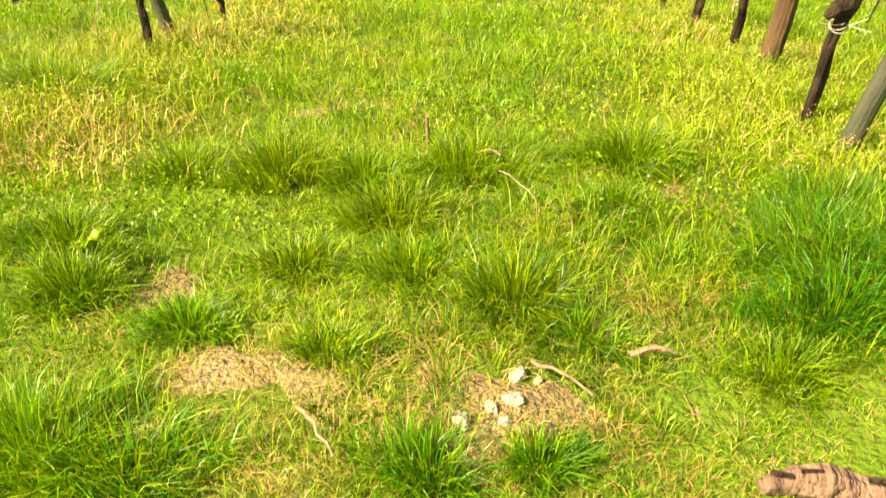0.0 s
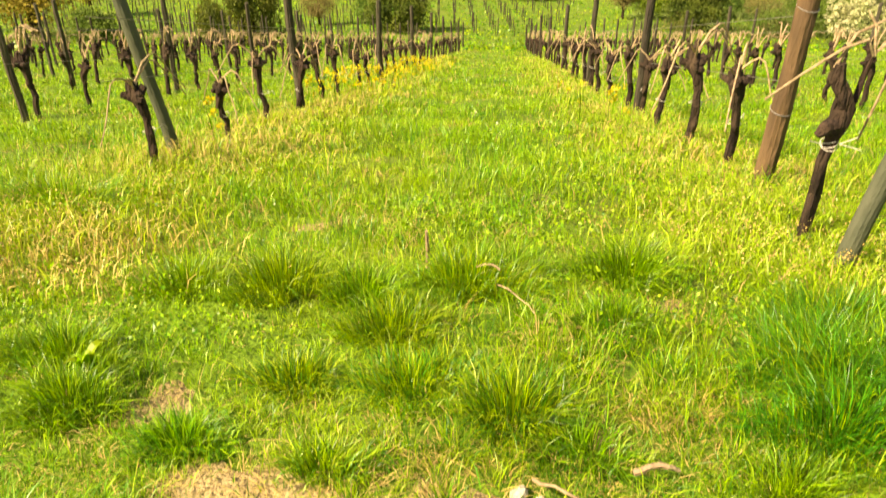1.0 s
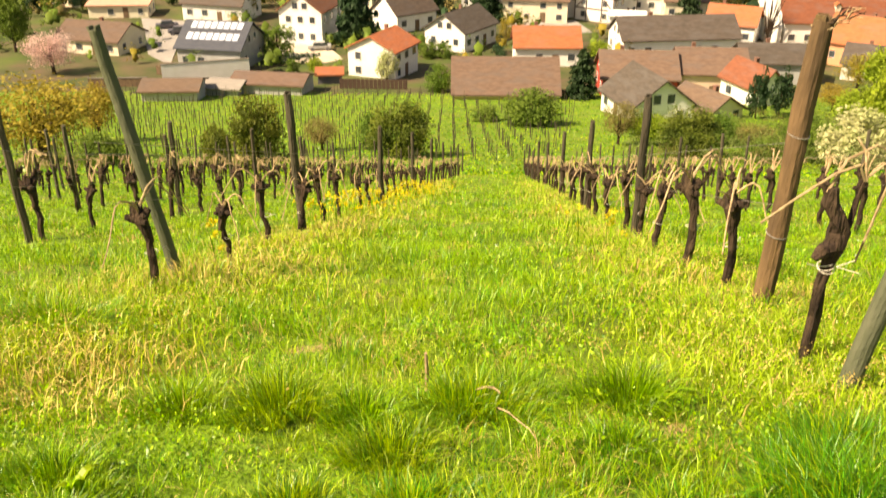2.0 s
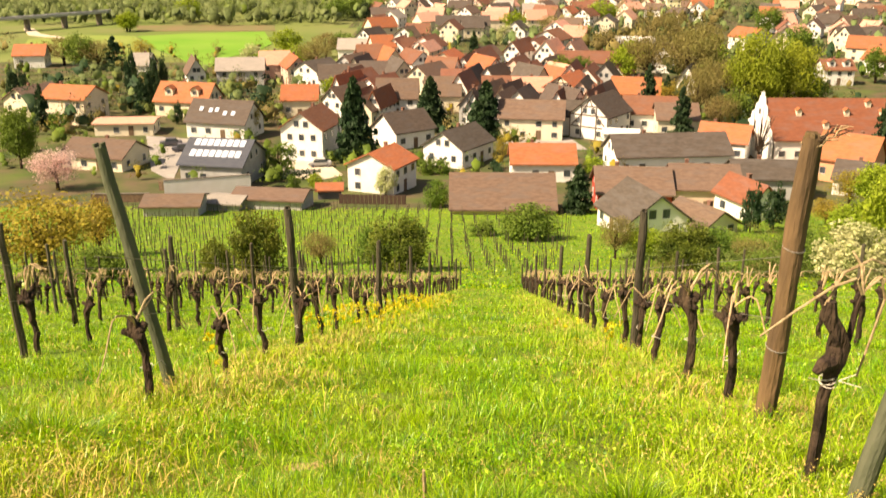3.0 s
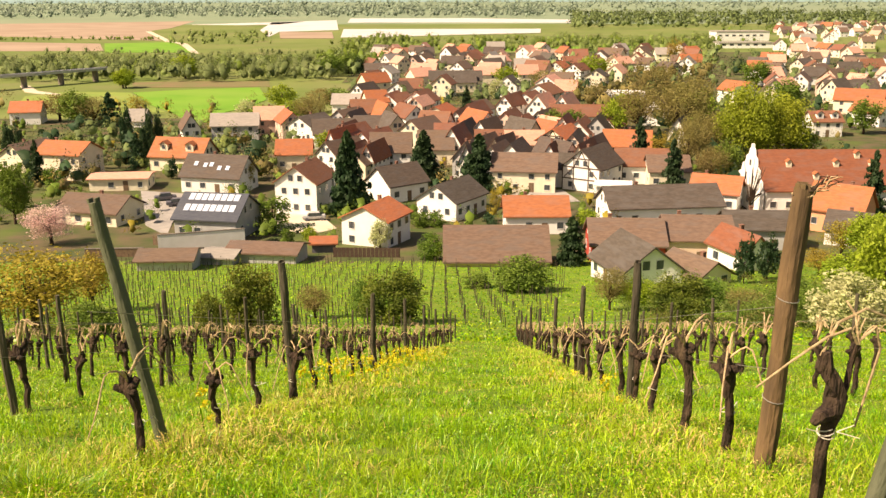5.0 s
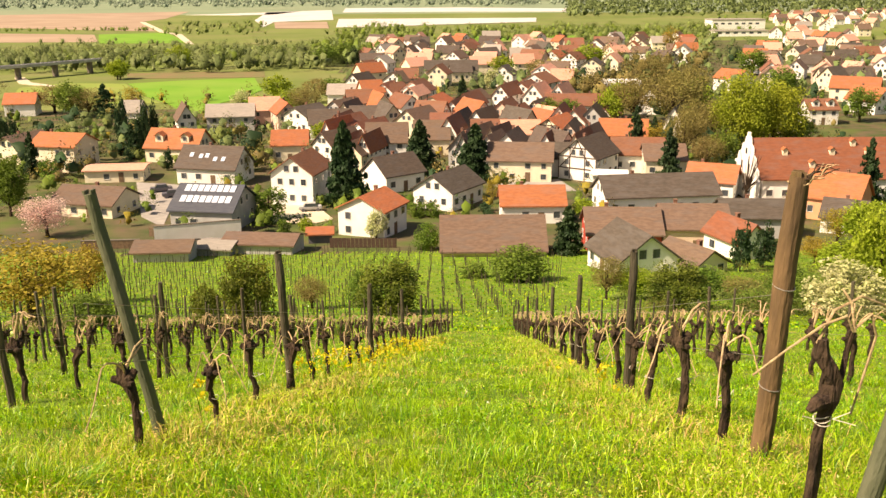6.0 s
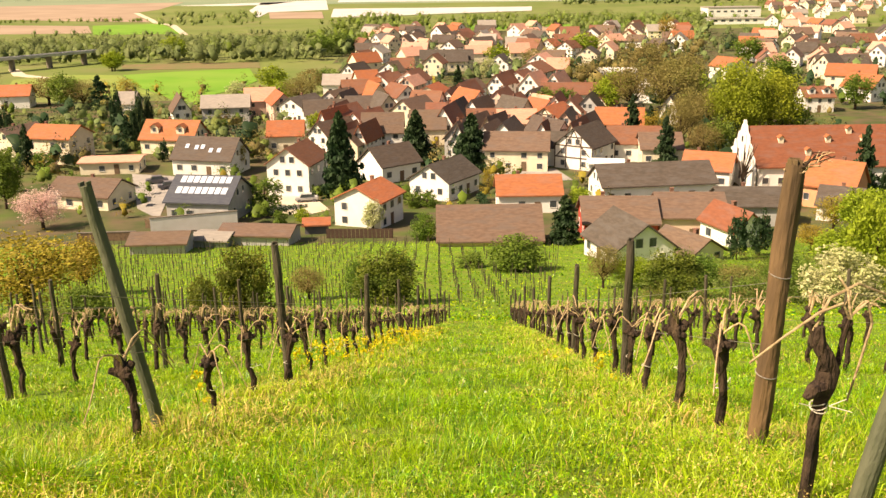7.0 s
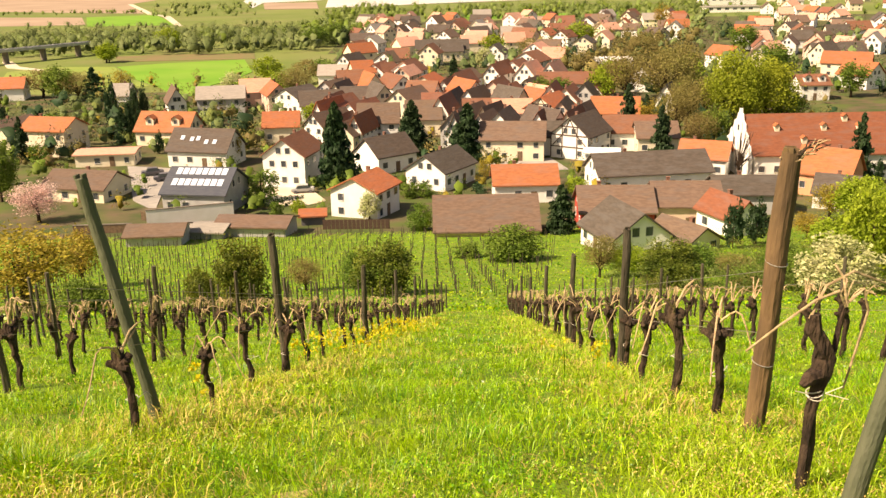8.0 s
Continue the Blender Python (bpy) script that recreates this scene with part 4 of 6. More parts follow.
tree("fresh", 72.0, 442.7, 11.0, 16.1, detail=1.0, turn=330)
tree("mid", 114.9, 306.8, 11.6, 13.1, detail=1.0, turn=310)
tree("tan", 80.6, 348.4, 13.1, 14.8, detail=2.0, turn=80)
tree("fresh", -56.2, 282.6, 6.1, 8.7, detail=1.0, turn=90)
tree("tan", -107.4, 283.7, 8.9, 12.1, detail=2.0, turn=160)
tree("gold", -101.3, 305.7, 6.9, 9.4, detail=1.0, turn=55)
tree("shrub", 4.5, 130.7, 3.4, 4.2, detail=1.0, turn=295)
tree("mid", 86.4, 216.8, 8.3, 8.1, detail=1.0, turn=340)
tree("fresh", 80.7, 285.7, 10.8, 10.5, detail=1.0, turn=160)
tree("fresh", 42.9, 91.1, 4.8, 7.0, detail=2.0, turn=245)
tree("gold", 48.0, 111.1, 3.7, 5.0, detail=2.0, turn=10)
tree("shrub", 32.8, 81.2, 3.2, 4.7, detail=2.0, turn=320)
tree("tan", 26.8, 76.2, 2.5, 3.9, detail=2.0, turn=240)
tree("fresh", 18.3, 80.9, 3.2, 3.7, detail=2.0, turn=50)


# ---- fields, tracks and woods of the plain ----
def sheet(name, corners, mat, label, lift=0.12, category="field"):
    """A field laid on the plain, with a little thickness."""
    bm = bmesh.new()
    low = [bm.verts.new((x, y, -0.1)) for x, y in corners]
    top = [bm.verts.new((x, y, lift)) for x, y in corners]
    bm.faces.new(top)
    n = len(corners)
    for i in range(n):
        bm.faces.new((low[i], low[(i + 1) % n], top[(i + 1) % n], top[i]))
    bmesh.ops.recalc_face_normals(bm, faces=bm.faces)
    ob = part(name, bm, M[mat])
    tagged(ob, label, category, kind="structure")


sheet("meadow", ((-127, 381), (-109, 392), (-79, 402), (-67, 354), (-69, 331), (-74, 315), (-72, 290), (-78, 288), (-93, 316), (-107, 338)), "meadow", "bright green mown meadow beyond the village", 0.15, "field")
sheet("meadow", ((-166, 368), (-155, 385), (-128, 381), (-108, 338), (-95, 316), (-129, 315), (-156, 340)), "rough_meadow", "paler rough meadow beside a path", 0.13, "field")
sheet("field", ((-134, 402), (-143, 429), (-80, 432), (-75, 405)), "heath", "strip of reddish-brown rough ground above the meadow", 0.13, "field")
sheet("meadow", ((-279, 777), (-227, 796), (-174, 653), (-235, 653)), "meadow", "bright green field in the plain", 0.15, "field")
sheet("field", ((-382, 805), (-282, 775), (-243, 673), (-320, 673)), "field", "bare pinkish ploughed field", 0.13, "field")
sheet("field", ((-622, 1318), (-373, 1431), (-326, 1137), (-324, 1031), (-246, 825), (-434, 917)), "field", "broad bare reddish-brown ploughed field", 0.13, "field")
sheet("crop_cover", ((-335, 1267), (-201, 1400), (-217, 1267), (-258, 1243)), "film", "strip of field under pale plastic sheeting", 0.3, "field")
sheet("crop_cover", ((-205, 1065), (-245, 1372), (-162, 1462), (-116, 1064), (-174, 1010), (-164, 892)), "film", "field under pale plastic sheeting", 0.3, "field")
sheet("field", ((-172, 1000), (-116, 1000), (-98, 858), (-147, 858)), "field", "bare brown field beside pale sheeting", 0.5, "field")
sheet("crop_cover", ((-133, 1344), (-150, 1565), (43, 1565), (216, 1462), (191, 1318), (37, 1344)), "film", "long field under white plastic sheeting", 0.5, "field")
sheet("crop_cover", ((-94, 880), (-112, 1082), (115, 1082), (103, 971), (-2, 917), (-55, 880)), "film", "long field under white plastic sheeting", 0.5, "field")
sheet("field", ((71, 688), (90, 688), (80, 611), (63, 611)), "field", "small patch of bare soil behind the houses", 0.2, "field")
sheet("meadow", ((148, 647), (191, 647), (160, 540), (124, 540)), "rough_meadow", "pale green field between trees", 0.15, "field")
sheet("meadow", ((-53, 611), (-26, 660), (-20, 611), (-50, 568)), "meadow", "green strip behind the village", 0.13, "field")
sheet("meadow", ((24, 718), (150, 718), (141, 673), (22, 660)), "meadow", "green field behind the village edge", 0.13, "field")
sheet("track", ((-324, 1031), (-318, 1031), (-231, 806), (-208, 768), (-166, 641), (-171, 641), (-214, 768), (-237, 806)), "path", "pale gravel farm track", 0.3, "track")
sheet("track", ((-186, 409), (-182, 410), (-169, 387), (-154, 374), (-155, 371), (-173, 384)), "path", "pale gravel path by the meadow", 0.3, "track")
sheet("road", ((-19, 326), (-14, 335), (-10, 270), (-13, 268)), "asphalt", "grey village street between the houses", 0.1, "road")
sheet("yard", ((-31, 162), (-23, 165), (-18, 153), (-26, 145)), "path", "pale gravel yard beside the white house", 0.1, "yard")
sheet("yard", ((-62, 185), (-52, 182), (-46, 148), (-52, 156)), "asphalt", "paved courtyard between the houses", 0.1, "yard")
sheet("yard", ((11, 181), (25, 185), (27, 174), (13, 171)), "asphalt", "paved lane between the houses", 0.1, "yard")
sheet("meadow", ((67, 506), (96, 514), (92, 477), (62, 470)), "meadow", "green strip between houses", 0.1, "field")


def lump_shape():
    """An uneven unit lump of leaves: points and triangles."""
    bm = bmesh.new()
    bmesh.ops.create_icosphere(bm, subdivisions=1, radius=1)
    v = np.array([p.co[:] for p in bm.verts])
    t = np.array([[q.index for q in f.verts] for f in bm.faces])
    bm.free()
    return v, t


LUMP_V, LUMP_T = lump_shape()


def far_woods(name, spots, mat, label, seed, cards=120, clumps=6, category="woods", cores=2):
    """Far trees in one mesh: a loose crown of leaf cards in clumps about a dense uneven heart."""
    rng = np.random.default_rng(seed)
    V, T, N, k = [], [], [], 0
    for x, y, h, w in spots:
        z0 = on_ground(x, y)
        f = rng.uniform(0.2, 0.85, clumps)
        r = w * 0.33 * np.sqrt(np.clip(1 - (1.8 * f - 0.8) ** 2, 0.1, 1))
        a = rng.uniform(0, 2 * np.pi) + np.arange(clumps) * 2.4
        cen = np.stack([x + np.cos(a) * r, y + np.sin(a) * r, z0 + h * f], -1)
        made = []
        for i in range(cores):
            v = LUMP_V * rng.uniform(0.5, 1.3, (len(LUMP_V), 1)) * (w * 0.19, w * 0.19, h * 0.22) + (x + rng.uniform(-0.14, 0.14) * w, y + rng.uniform(-0.14, 0.14) * w, z0 + h * (0.34 + 0.24 * i))
            made.append((v, LUMP_T))
        made.append(leaf_cloud(rng, cen, w * rng.uniform(0.15, 0.28, clumps), max(1, cards // clumps), w * (0.42 / math.sqrt(cards))))
        for v, t in made:
            V.append(v)
            T.append(t + k)
            N.append(v - (x, y, z0 + h * 0.3))
            k += len(v)
    ob = new(name, tri_mesh(name, np.concatenate(V), np.concatenate(T), M[mat], np.concatenate(N)))
    tagged(ob, label, category, kind="stuff")


def band(seed, n, y0, y1, a0, a1, h0, h1):
    """Spots of trees between two distances and two directions (x over y)."""
    rng = random.Random(seed)
    spots = []
    for _ in range(n):
        y = rng.uniform(y0, y1)
        x, h = y * rng.uniform(a0, a1), rng.uniform(h0, h1)
        if any((x - hx) ** 2 + (y - hy) ** 2 < (hr + 0.25 * h) ** 2 for hx, hy, hr in HOUSE_SPOTS):
            continue
        spots.append((x, y, h, h * rng.uniform(0.8, 1.25)))
    return spots


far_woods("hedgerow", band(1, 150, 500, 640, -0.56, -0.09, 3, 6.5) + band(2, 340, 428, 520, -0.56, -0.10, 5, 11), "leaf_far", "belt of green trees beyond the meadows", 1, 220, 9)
far_woods("hedgerow", band(17, 70, 440, 520, -0.5, -0.09, 5, 11) + band(4, 220, 625, 800, -0.09, 0.30, 5, 10) + band(31, 60, 740, 960, -0.29, -0.18, 4, 9), "leaf_spring", "belt of fresh green trees behind the village", 2, 200, 8)
far_woods("hedgerow", band(18, 140, 625, 800, -0.12, 0.30, 5, 9) + band(5, 60, 820, 850, -0.5, -0.3, 3, 5) + band(32, 40, 470, 560, -0.13, -0.06, 6, 12) + band(33, 60, 460, 520, -0.4, -0.15, 5, 9), "leaf_mid", "belt of darker trees behind the village", 12, 150, 7)
# woods in leaf_haze wear the aerial haze as leaf colour
far_woods("woods", band(6, 1100, 1600, 2500, -0.6, 0.14, 11, 18), "leaf_haze", "distant wood across the plain, leaves paled for haze", 3, 20, 4, cores=1)
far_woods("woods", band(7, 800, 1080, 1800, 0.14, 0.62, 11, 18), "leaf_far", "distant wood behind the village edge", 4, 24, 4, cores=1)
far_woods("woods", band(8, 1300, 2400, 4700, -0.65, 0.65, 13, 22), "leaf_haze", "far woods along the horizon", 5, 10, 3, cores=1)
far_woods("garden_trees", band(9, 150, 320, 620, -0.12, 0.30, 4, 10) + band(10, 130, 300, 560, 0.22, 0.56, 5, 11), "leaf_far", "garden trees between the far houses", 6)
far_woods("garden_trees", band(11, 70, 560, 1100, 0.30, 0.56, 5, 9) + band(12, 170, 145, 330, 0.0, 0.45, 2, 5.5) + band(13, 150, 140, 275, -0.5, -0.02, 2, 5), "leaf_mid", "garden trees and hedges among the houses", 7)
far_woods("garden_trees", band(14, 90, 300, 460, 0.12, 0.30, 6, 13) + band(15, 80, 170, 330, -0.5, -0.05, 3, 7) + band(16, 90, 160, 330, 0.0, 0.45, 3, 7), "leaf_tan", "half-bare garden trees", 8, cores=1)
far_woods("garden_trees", band(25, 80, 145, 330, -0.45, 0.45, 2, 5), "leaf_gold", "yellowish spring shrubs in the gardens", 18)
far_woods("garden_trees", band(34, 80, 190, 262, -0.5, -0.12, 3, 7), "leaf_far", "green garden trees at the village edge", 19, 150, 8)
far_woods("garden_trees", band(35, 45, 200, 262, -0.48, -0.16, 3, 6), "leaf_spring", "fresh garden trees at the village edge", 22, 150, 8)
far_woods("garden_conifers", band(20, 80, 160, 520, -0.08, 0.5, 4, 9) + band(36, 22, 190, 262, -0.5, -0.2, 5, 9), "leaf_conifer", "dark conifers in the gardens", 9)
# scrub on the slope: right of the young vineyard, and along the end of the rows
far_woods("scrub", band(21, 230, 56, 112, 0.20, 0.60, 1.0, 2.6) + band(22, 40, 56, 64, -0.55, 0.02, 0.5, 1.1), "leaf_spring", "low green scrub on the slope below the vines", 10, 280, 10, "scrub", cores=0)
far_woods("scrub", band(23, 150, 58, 112, 0.22, 0.60, 0.8, 2.2) + band(24, 30, 50, 85, -0.62, -0.42, 0.8, 1.8), "leaf_tan", "brownish spring scrub on the slope", 11, 280, 10, "scrub", cores=0)


# ---- the hazy hills beyond the plain, glowing to give the haze ----
def backdrop():
    bm = bmesh.new()
    cols = []
    for i in range(121):
        a = radians(-50 + 100 * i / 120)
        r = 4930
        top = 62 + 16 * noise.noise(Vector((i * 0.13, 0, 0))) + 6 * noise.noise(Vector((i * 0.5, 3, 0)))
        cols.append([bm.verts.new((math.sin(a) * r, math.cos(a) * r + q, z)) for q, z in ((0, -4), (25, top))])
    for p, q in zip(cols, cols[1:]):
        bm.faces.new((p[0], q[0], q[1], p[1]))
    tagged(part("backdrop", bm, M["haze_glow"]), "glowing backdrop for pale hazy hills at the far edge of the plain", "hills", kind="structure")


backdrop()


# ---- bridge, fences and hedges ----
def bridge():
    ob = new("bridge")
    bm = bmesh.new()
    box(bm, -45, 45, -2.5, 2.5, 5.2, 5.8)
    part("deck", bm, M["wall_grey"], ob)
    for s in (-1, 1):
        bm = bmesh.new()
        box(bm, -45, 45, s * 2.5 - 0.15, s * 2.5 + 0.15, 5.804, 6.3)
        part("parapet", bm, M["wall_grey"], ob)
    for i in range(5):
        bm = bmesh.new()
        box(bm, -0.5, 0.5, -1.6, 1.6, -1, 5.196)
        part("pier", bm, M["concrete"], ob).location = (-36 + 18 * i, 0, 0)
    ob.matrix_world = pose(-181, 402, 0, 0, 0, 56)
    tagged(ob, "long grey concrete road bridge on piers among trees", "bridge")


bridge()


def fence(x0, y0, x1, y1, high, mat, label):
    """Upright boards between posts."""
    ob = new("fence")
    L = math.hypot(x1 - x0, y1 - y0)
    n = max(2, int(L / 0.6))
    for i in range(n):
        bm = bmesh.new()
        box(bm, -0.28, 0.28, -0.02, 0.02, 0.05, high)
        x, y = x0 + (x1 - x0) * (i + 0.5) / n, y0 + (y1 - y0) * (i + 0.5) / n
        b = part("board", bm, mat, ob)
        b.matrix_basis = pose(x, y, on_ground(x, y), 0, 0, math.degrees(math.atan2(y1 - y0, x1 - x0)))
    for f in (0, 0.33, 0.66, 1):
        bm = bmesh.new()
        x, y = x0 + (x1 - x0) * f, y0 + (y1 - y0) * f + 0.08
        box(bm, -0.06, 0.06, -0.05, 0.05, -0.3, high + 0.1)
        part("post", bm, mat, ob).matrix_basis = pose(x, y, on_ground(x, y))
    tagged(ob, label, "fence")


fence(-16.0, 130.5, -6.2, 130.0, 1.5, M["timber"], "dark wooden board fence at the garden's edge")
fence(-46, 141, -38, 139, 1.4, M["wood"], "brown wooden fence beside a courtyard")


def garden_wall(x0, y0, x1, y1, high, mat, label):
    """A plastered wall with a coping, set level along its length."""
    ob = new("garden_wall")
    L, z = math.hypot(x1 - x0, y1 - y0), min(on_ground(x0, y0), on_ground(x1, y1))
    bm = bmesh.new()
    box(bm, -L / 2, L / 2, -0.15, 0.15, -0.8, high)
    part("wall", bm, mat, ob)
    bm = bmesh.new()
    box(bm, -L / 2 - 0.05, L / 2 + 0.05, -0.2, 0.2, high + 0.002, high + 0.12)
    part("coping", bm, M["concrete"], ob)
    ob.matrix_world = pose((x0 + x1) / 2, (y0 + y1) / 2, z, 0, 0, math.degrees(math.atan2(y1 - y0, x1 - x0)))
    tagged(ob, label, "wall")


garden_wall(-43.5, 135.5, -31.0, 139.5, 2.9, M["wall_white"], "pale grey retaining wall below the modern house")
garden_wall(-53.0, 131.0, -44.5, 131.5, 1.3, M["wood"], "low brown garden wall beside a lawn")
garden_wall(3.5, 144.5, 9.5, 144.0, 0.9, M["wall_white"], "low white garden wall beside the white house")


def hedge(x0, y0, x1, y1, high, thick, label):
    rng = np.random.default_rng(int(abs(x0) * 10))
    L = math.hypot(x1 - x0, y1 - y0)
    n = int(L * 8)
    f, z = rng.random(n), rng.random(n) * high
    x = x0 + (x1 - x0) * f + rng.uniform(-0.5, 0.5, n) * thick
    y = y0 + (y1 - y0) * f + rng.uniform(-0.5, 0.5, n) * thick
    v, t = leaf_cloud(rng, np.stack([x, y, ground_z(x, y) + z], -1), np.full(n, 0.45), 16, 0.2)
    tagged(new("hedge", tri_mesh("hedge", v, t, M["leaf_conifer"])), label, "hedge")


hedge(-6.4, 158, -0.5, 157, 2.2, 1.2, "clipped dark green hedge beside a white house")
hedge(-30, 149, -22, 150, 1.6, 1.0, "clipped dark green garden hedge")
hedge(8, 160, 9, 150, 1.6, 1.0, "dark green garden hedge")


def car(x, y, turn, mat, label):
    """A parked car: body with wheel arches' line, cabin, windows, wheels."""
    ob = new("car")
    bm = bmesh.new()
    box(bm, -2.1, 2.1, -0.85, 0.85, 0.35, 0.95)
    bmesh.ops.bevel(bm, geom=bm.edges[:], offset=0.14, segments=2, affect="EDGES")
    part("body", bm, mat, ob)
    bm = bmesh.new()
    vs = box(bm, -1.2, 1.3, -0.75, 0.75, 0.93, 1.45)
    for v in vs:
        if v.co.z > 1.2:
            v.co.x *= 0.72
            v.co.y *= 0.86
    part("cabin", bm, M["pane"], ob)
    bm = bmesh.new()
    box(bm, -0.9, 0.95, -0.66, 0.66, 1.455, 1.5)
    part("roof", bm, mat, ob)
    for wx in (-1.3, 1.3):
        for wy in (-0.8, 0.8):
            bm = bmesh.new()
            bmesh.ops.create_cone(bm, cap_ends=True, segments=16, radius1=0.32, radius2=0.32, depth=0.2, matrix=pose(wx, wy, 0.32, 90))
            part("wheel", bm, M["wall_dark"], ob)
    ob.matrix_world = pose(x, y, on_ground(x, y) + 0.1, 0, 0, turn)
    tagged(ob, label, "car", group="parked cars")


car(-54.2, 175.9, 20, M["wall_dark"], "dark car parked under a carport roof")
car(-50.5, 171.0, 20, M["wall_dark"], "dark car parked in a paved courtyard")
car(68.3, 246.9, 5, M["wall_white"], "white van-like car parked by the trees")
car(-14.0, 293.0, 75, M["wall_white"], "white car parked along the village street")
car(-11.4, 280.0, 70, M["wall_dark"], "dark car parked along the village street")
car(17.5, 156.3, 0, M["wall_red"], "small red car beside the white house")
car(-22.8, 159.3, 10, M["wall_grey"], "grey car parked in a gravel yard")


# ---- the vineyard rows ----
def row_x(offset, y):
    return offset + 0.058 * y


def make_vine(seed, plain=False):
    """An old vine: gnarled trunk, knobbly head, bent canes tied down, a tie round the trunk."""
    rng = random.Random(seed)
    ob = new("vine")
    h = rng.uniform(0.62, 0.76)
    bend = rng.uniform(-0.03, 0.03)
    bm = bmesh.new()
    pts, rad = [], []
    for i in range(9):
        f = i / 8
        pts.append((bend * math.sin(f * 4) + rng.uniform(-0.014, 0.014), 0.02 * math.sin(f * 3 + seed) + rng.uniform(-0.014, 0.014), -0.12 + f * (h * 0.72 + 0.12)))
        rad.append((0.034 - 0.007 * f) * rng.uniform(0.9, 1.14))
    tube(bm, pts, rad, 10, 0.13, rng)
    part("trunk", bm, M["bark"], ob)
    top = Vector(pts[-1])
    bm = bmesh.new()
    lean = rng.uniform(-0.06, 0.06)
    tube(bm, (top - Vector((0, 0, 0.05)), top + Vector((lean * 0.3, 0.0, 0.05)), top + Vector((lean, 0.02, 0.13)), top + Vector((lean * 1.4, 0.03, 0.21)), top + Vector((lean * 1.6, 0.02, 0.27))),
         (0.030, 0.042, 0.052, 0.044, 0.020), 10, 0.28, rng)
    for _ in range(6):
        d = Vector((rng.uniform(-1, 1), rng.uniform(-1, 1), rng.uniform(0.1, 0.9))).normalized()
        p = top + Vector((lean, 0.02, 0.13))
        tube(bm, (p, p + d * 0.06, p + d * 0.11), (0.042, 0.034, 0.02), 7, 0.22, rng)
    part("head", bm, M["bark"], ob)
    crown = top + Vector((lean, 0.02, 0.22))
    for i in range(3):
        s = (1, -1, rng.choice((-1, 1)))[i]
        reach, up = rng.uniform(0.15, 0.45), rng.uniform(0.12, 0.21)
        droop = 0.75
        if plain:
            up, droop, reach = rng.uniform(0.2, 0.36), 0.10, rng.uniform(0.05, 0.28)
        side = rng.uniform(0.0, 0.36) if plain else rng.choice((-1, 1)) * rng.uniform(0.15, 0.40)
        bm = bmesh.new()
        pts = []
        for k in range(9):
            f = k / 8
            pts.append(crown + Vector((side * f + rng.uniform(-0.008, 0.008), s * reach * f, up * math.sin(min(1, f * 1.5) * 1.9) - droop * max(0, f - 0.45) + rng.uniform(-0.008, 0.008))))
        tube(bm, pts, [(0.0110 if plain else 0.0085) - 0.004 * k / 8 for k in range(9)], 6, 0.12, rng)
        part("cane", bm, M["cane"], ob)
    for i in range(0 if plain else 1):
        bm = bmesh.new()
        d = Vector((rng.uniform(-0.2, 0.2), rng.uniform(-0.2, 0.2), rng.uniform(0.05, 0.14)))
        tube(bm, (crown - Vector((0, 0, 0.05)), crown + d * 0.5, crown + d), (0.011, 0.007, 0.004), 5, 0.1, rng)
        part("spur", bm, M["cane"], ob)
    if plain:
        return tagged(ob, "old gnarled grape vine with pruned bent canes", "vine", group="vines of the vineyard rows")
    bm = bmesh.new()
    z = h * 0.5
    ring = [(bend * 0.6 + 0.047 * math.cos(a), 0.01 + 0.047 * math.sin(a), z + 0.01 * math.sin(2 * a)) for a in np.linspace(0, 6.3, 11)]
    tube(bm, ring, [0.0035] * 11, 5)
    tube(bm, ((0.05 + bend * 0.6, 0.02, z), (0.11 + bend * 0.6, 0.04, z + 0.03), (0.14, 0.05, z - 0.02)), (0.003, 0.003, 0.002), 4)
    part("tie", bm, M["tie"], ob, "pale twine tie")
    return tagged(ob, "old gnarled grape vine with pruned bent canes", "vine", group="vines of the vineyard rows")


def make_post(name, length, radius, mat, label, sides=12, worn=0.05, seed=1):
    """A vineyard post, slightly uneven, with a split top."""
    rng = random.Random(seed)
    ob = new(name)
    bm = bmesh.new()
    n = 9
    pts = [(rng.uniform(-1, 1) * 0.006, rng.uniform(-1, 1) * 0.006, -0.4 + (length + 0.4) * i / n) for i in range(n + 1)]
    tube(bm, pts, [radius * rng.uniform(0.95, 1.05) for _ in range(n)] + [radius * 0.9], sides, worn, rng)
    part("shaft", bm, mat, ob)
    if sides > 6:
        for i in range(3):
            bm = bmesh.new()
            a = rng.uniform(0, 6.28)
            box(bm, -0.006, 0.006, -radius * 0.5, radius * 0.5, 0, 0.03, pose(math.cos(a) * radius * 0.6, math.sin(a) * radius * 0.6, length - 0.005, 0, rng.uniform(-15, 15), math.degrees(a)))
            part("splinter", bm, mat, ob)
    return tagged(ob, label, "post", group="vineyard posts")


ROW_LEFT, ROW_RIGHT = -2.2, 1.48
ROW_OFFSETS = (ROW_LEFT, ROW_RIGHT, -4.6, -6.7, -8.8, -10.9, -13.0, -15.2, 4.3, 7.0)
vines = [make_vine(s) for s in range(8)]
plain_vines = [make_vine(s + 60, True) for s in range(8)]
plain_posts = [make_post("post", 1.5, 0.036, M["post_dark"], "slim dark weathered vineyard stake", sides=6, seed=s + 20) for s in range(3)]
posts_dark = [make_post("post", 1.55, 0.045, M["post_dark"], "dark weathered wooden vineyard post", seed=s) for s in range(3)]
used_vines, used_plain, used_posts, used_slim = set(), set(), set(), set()
plant = random.Random(8)


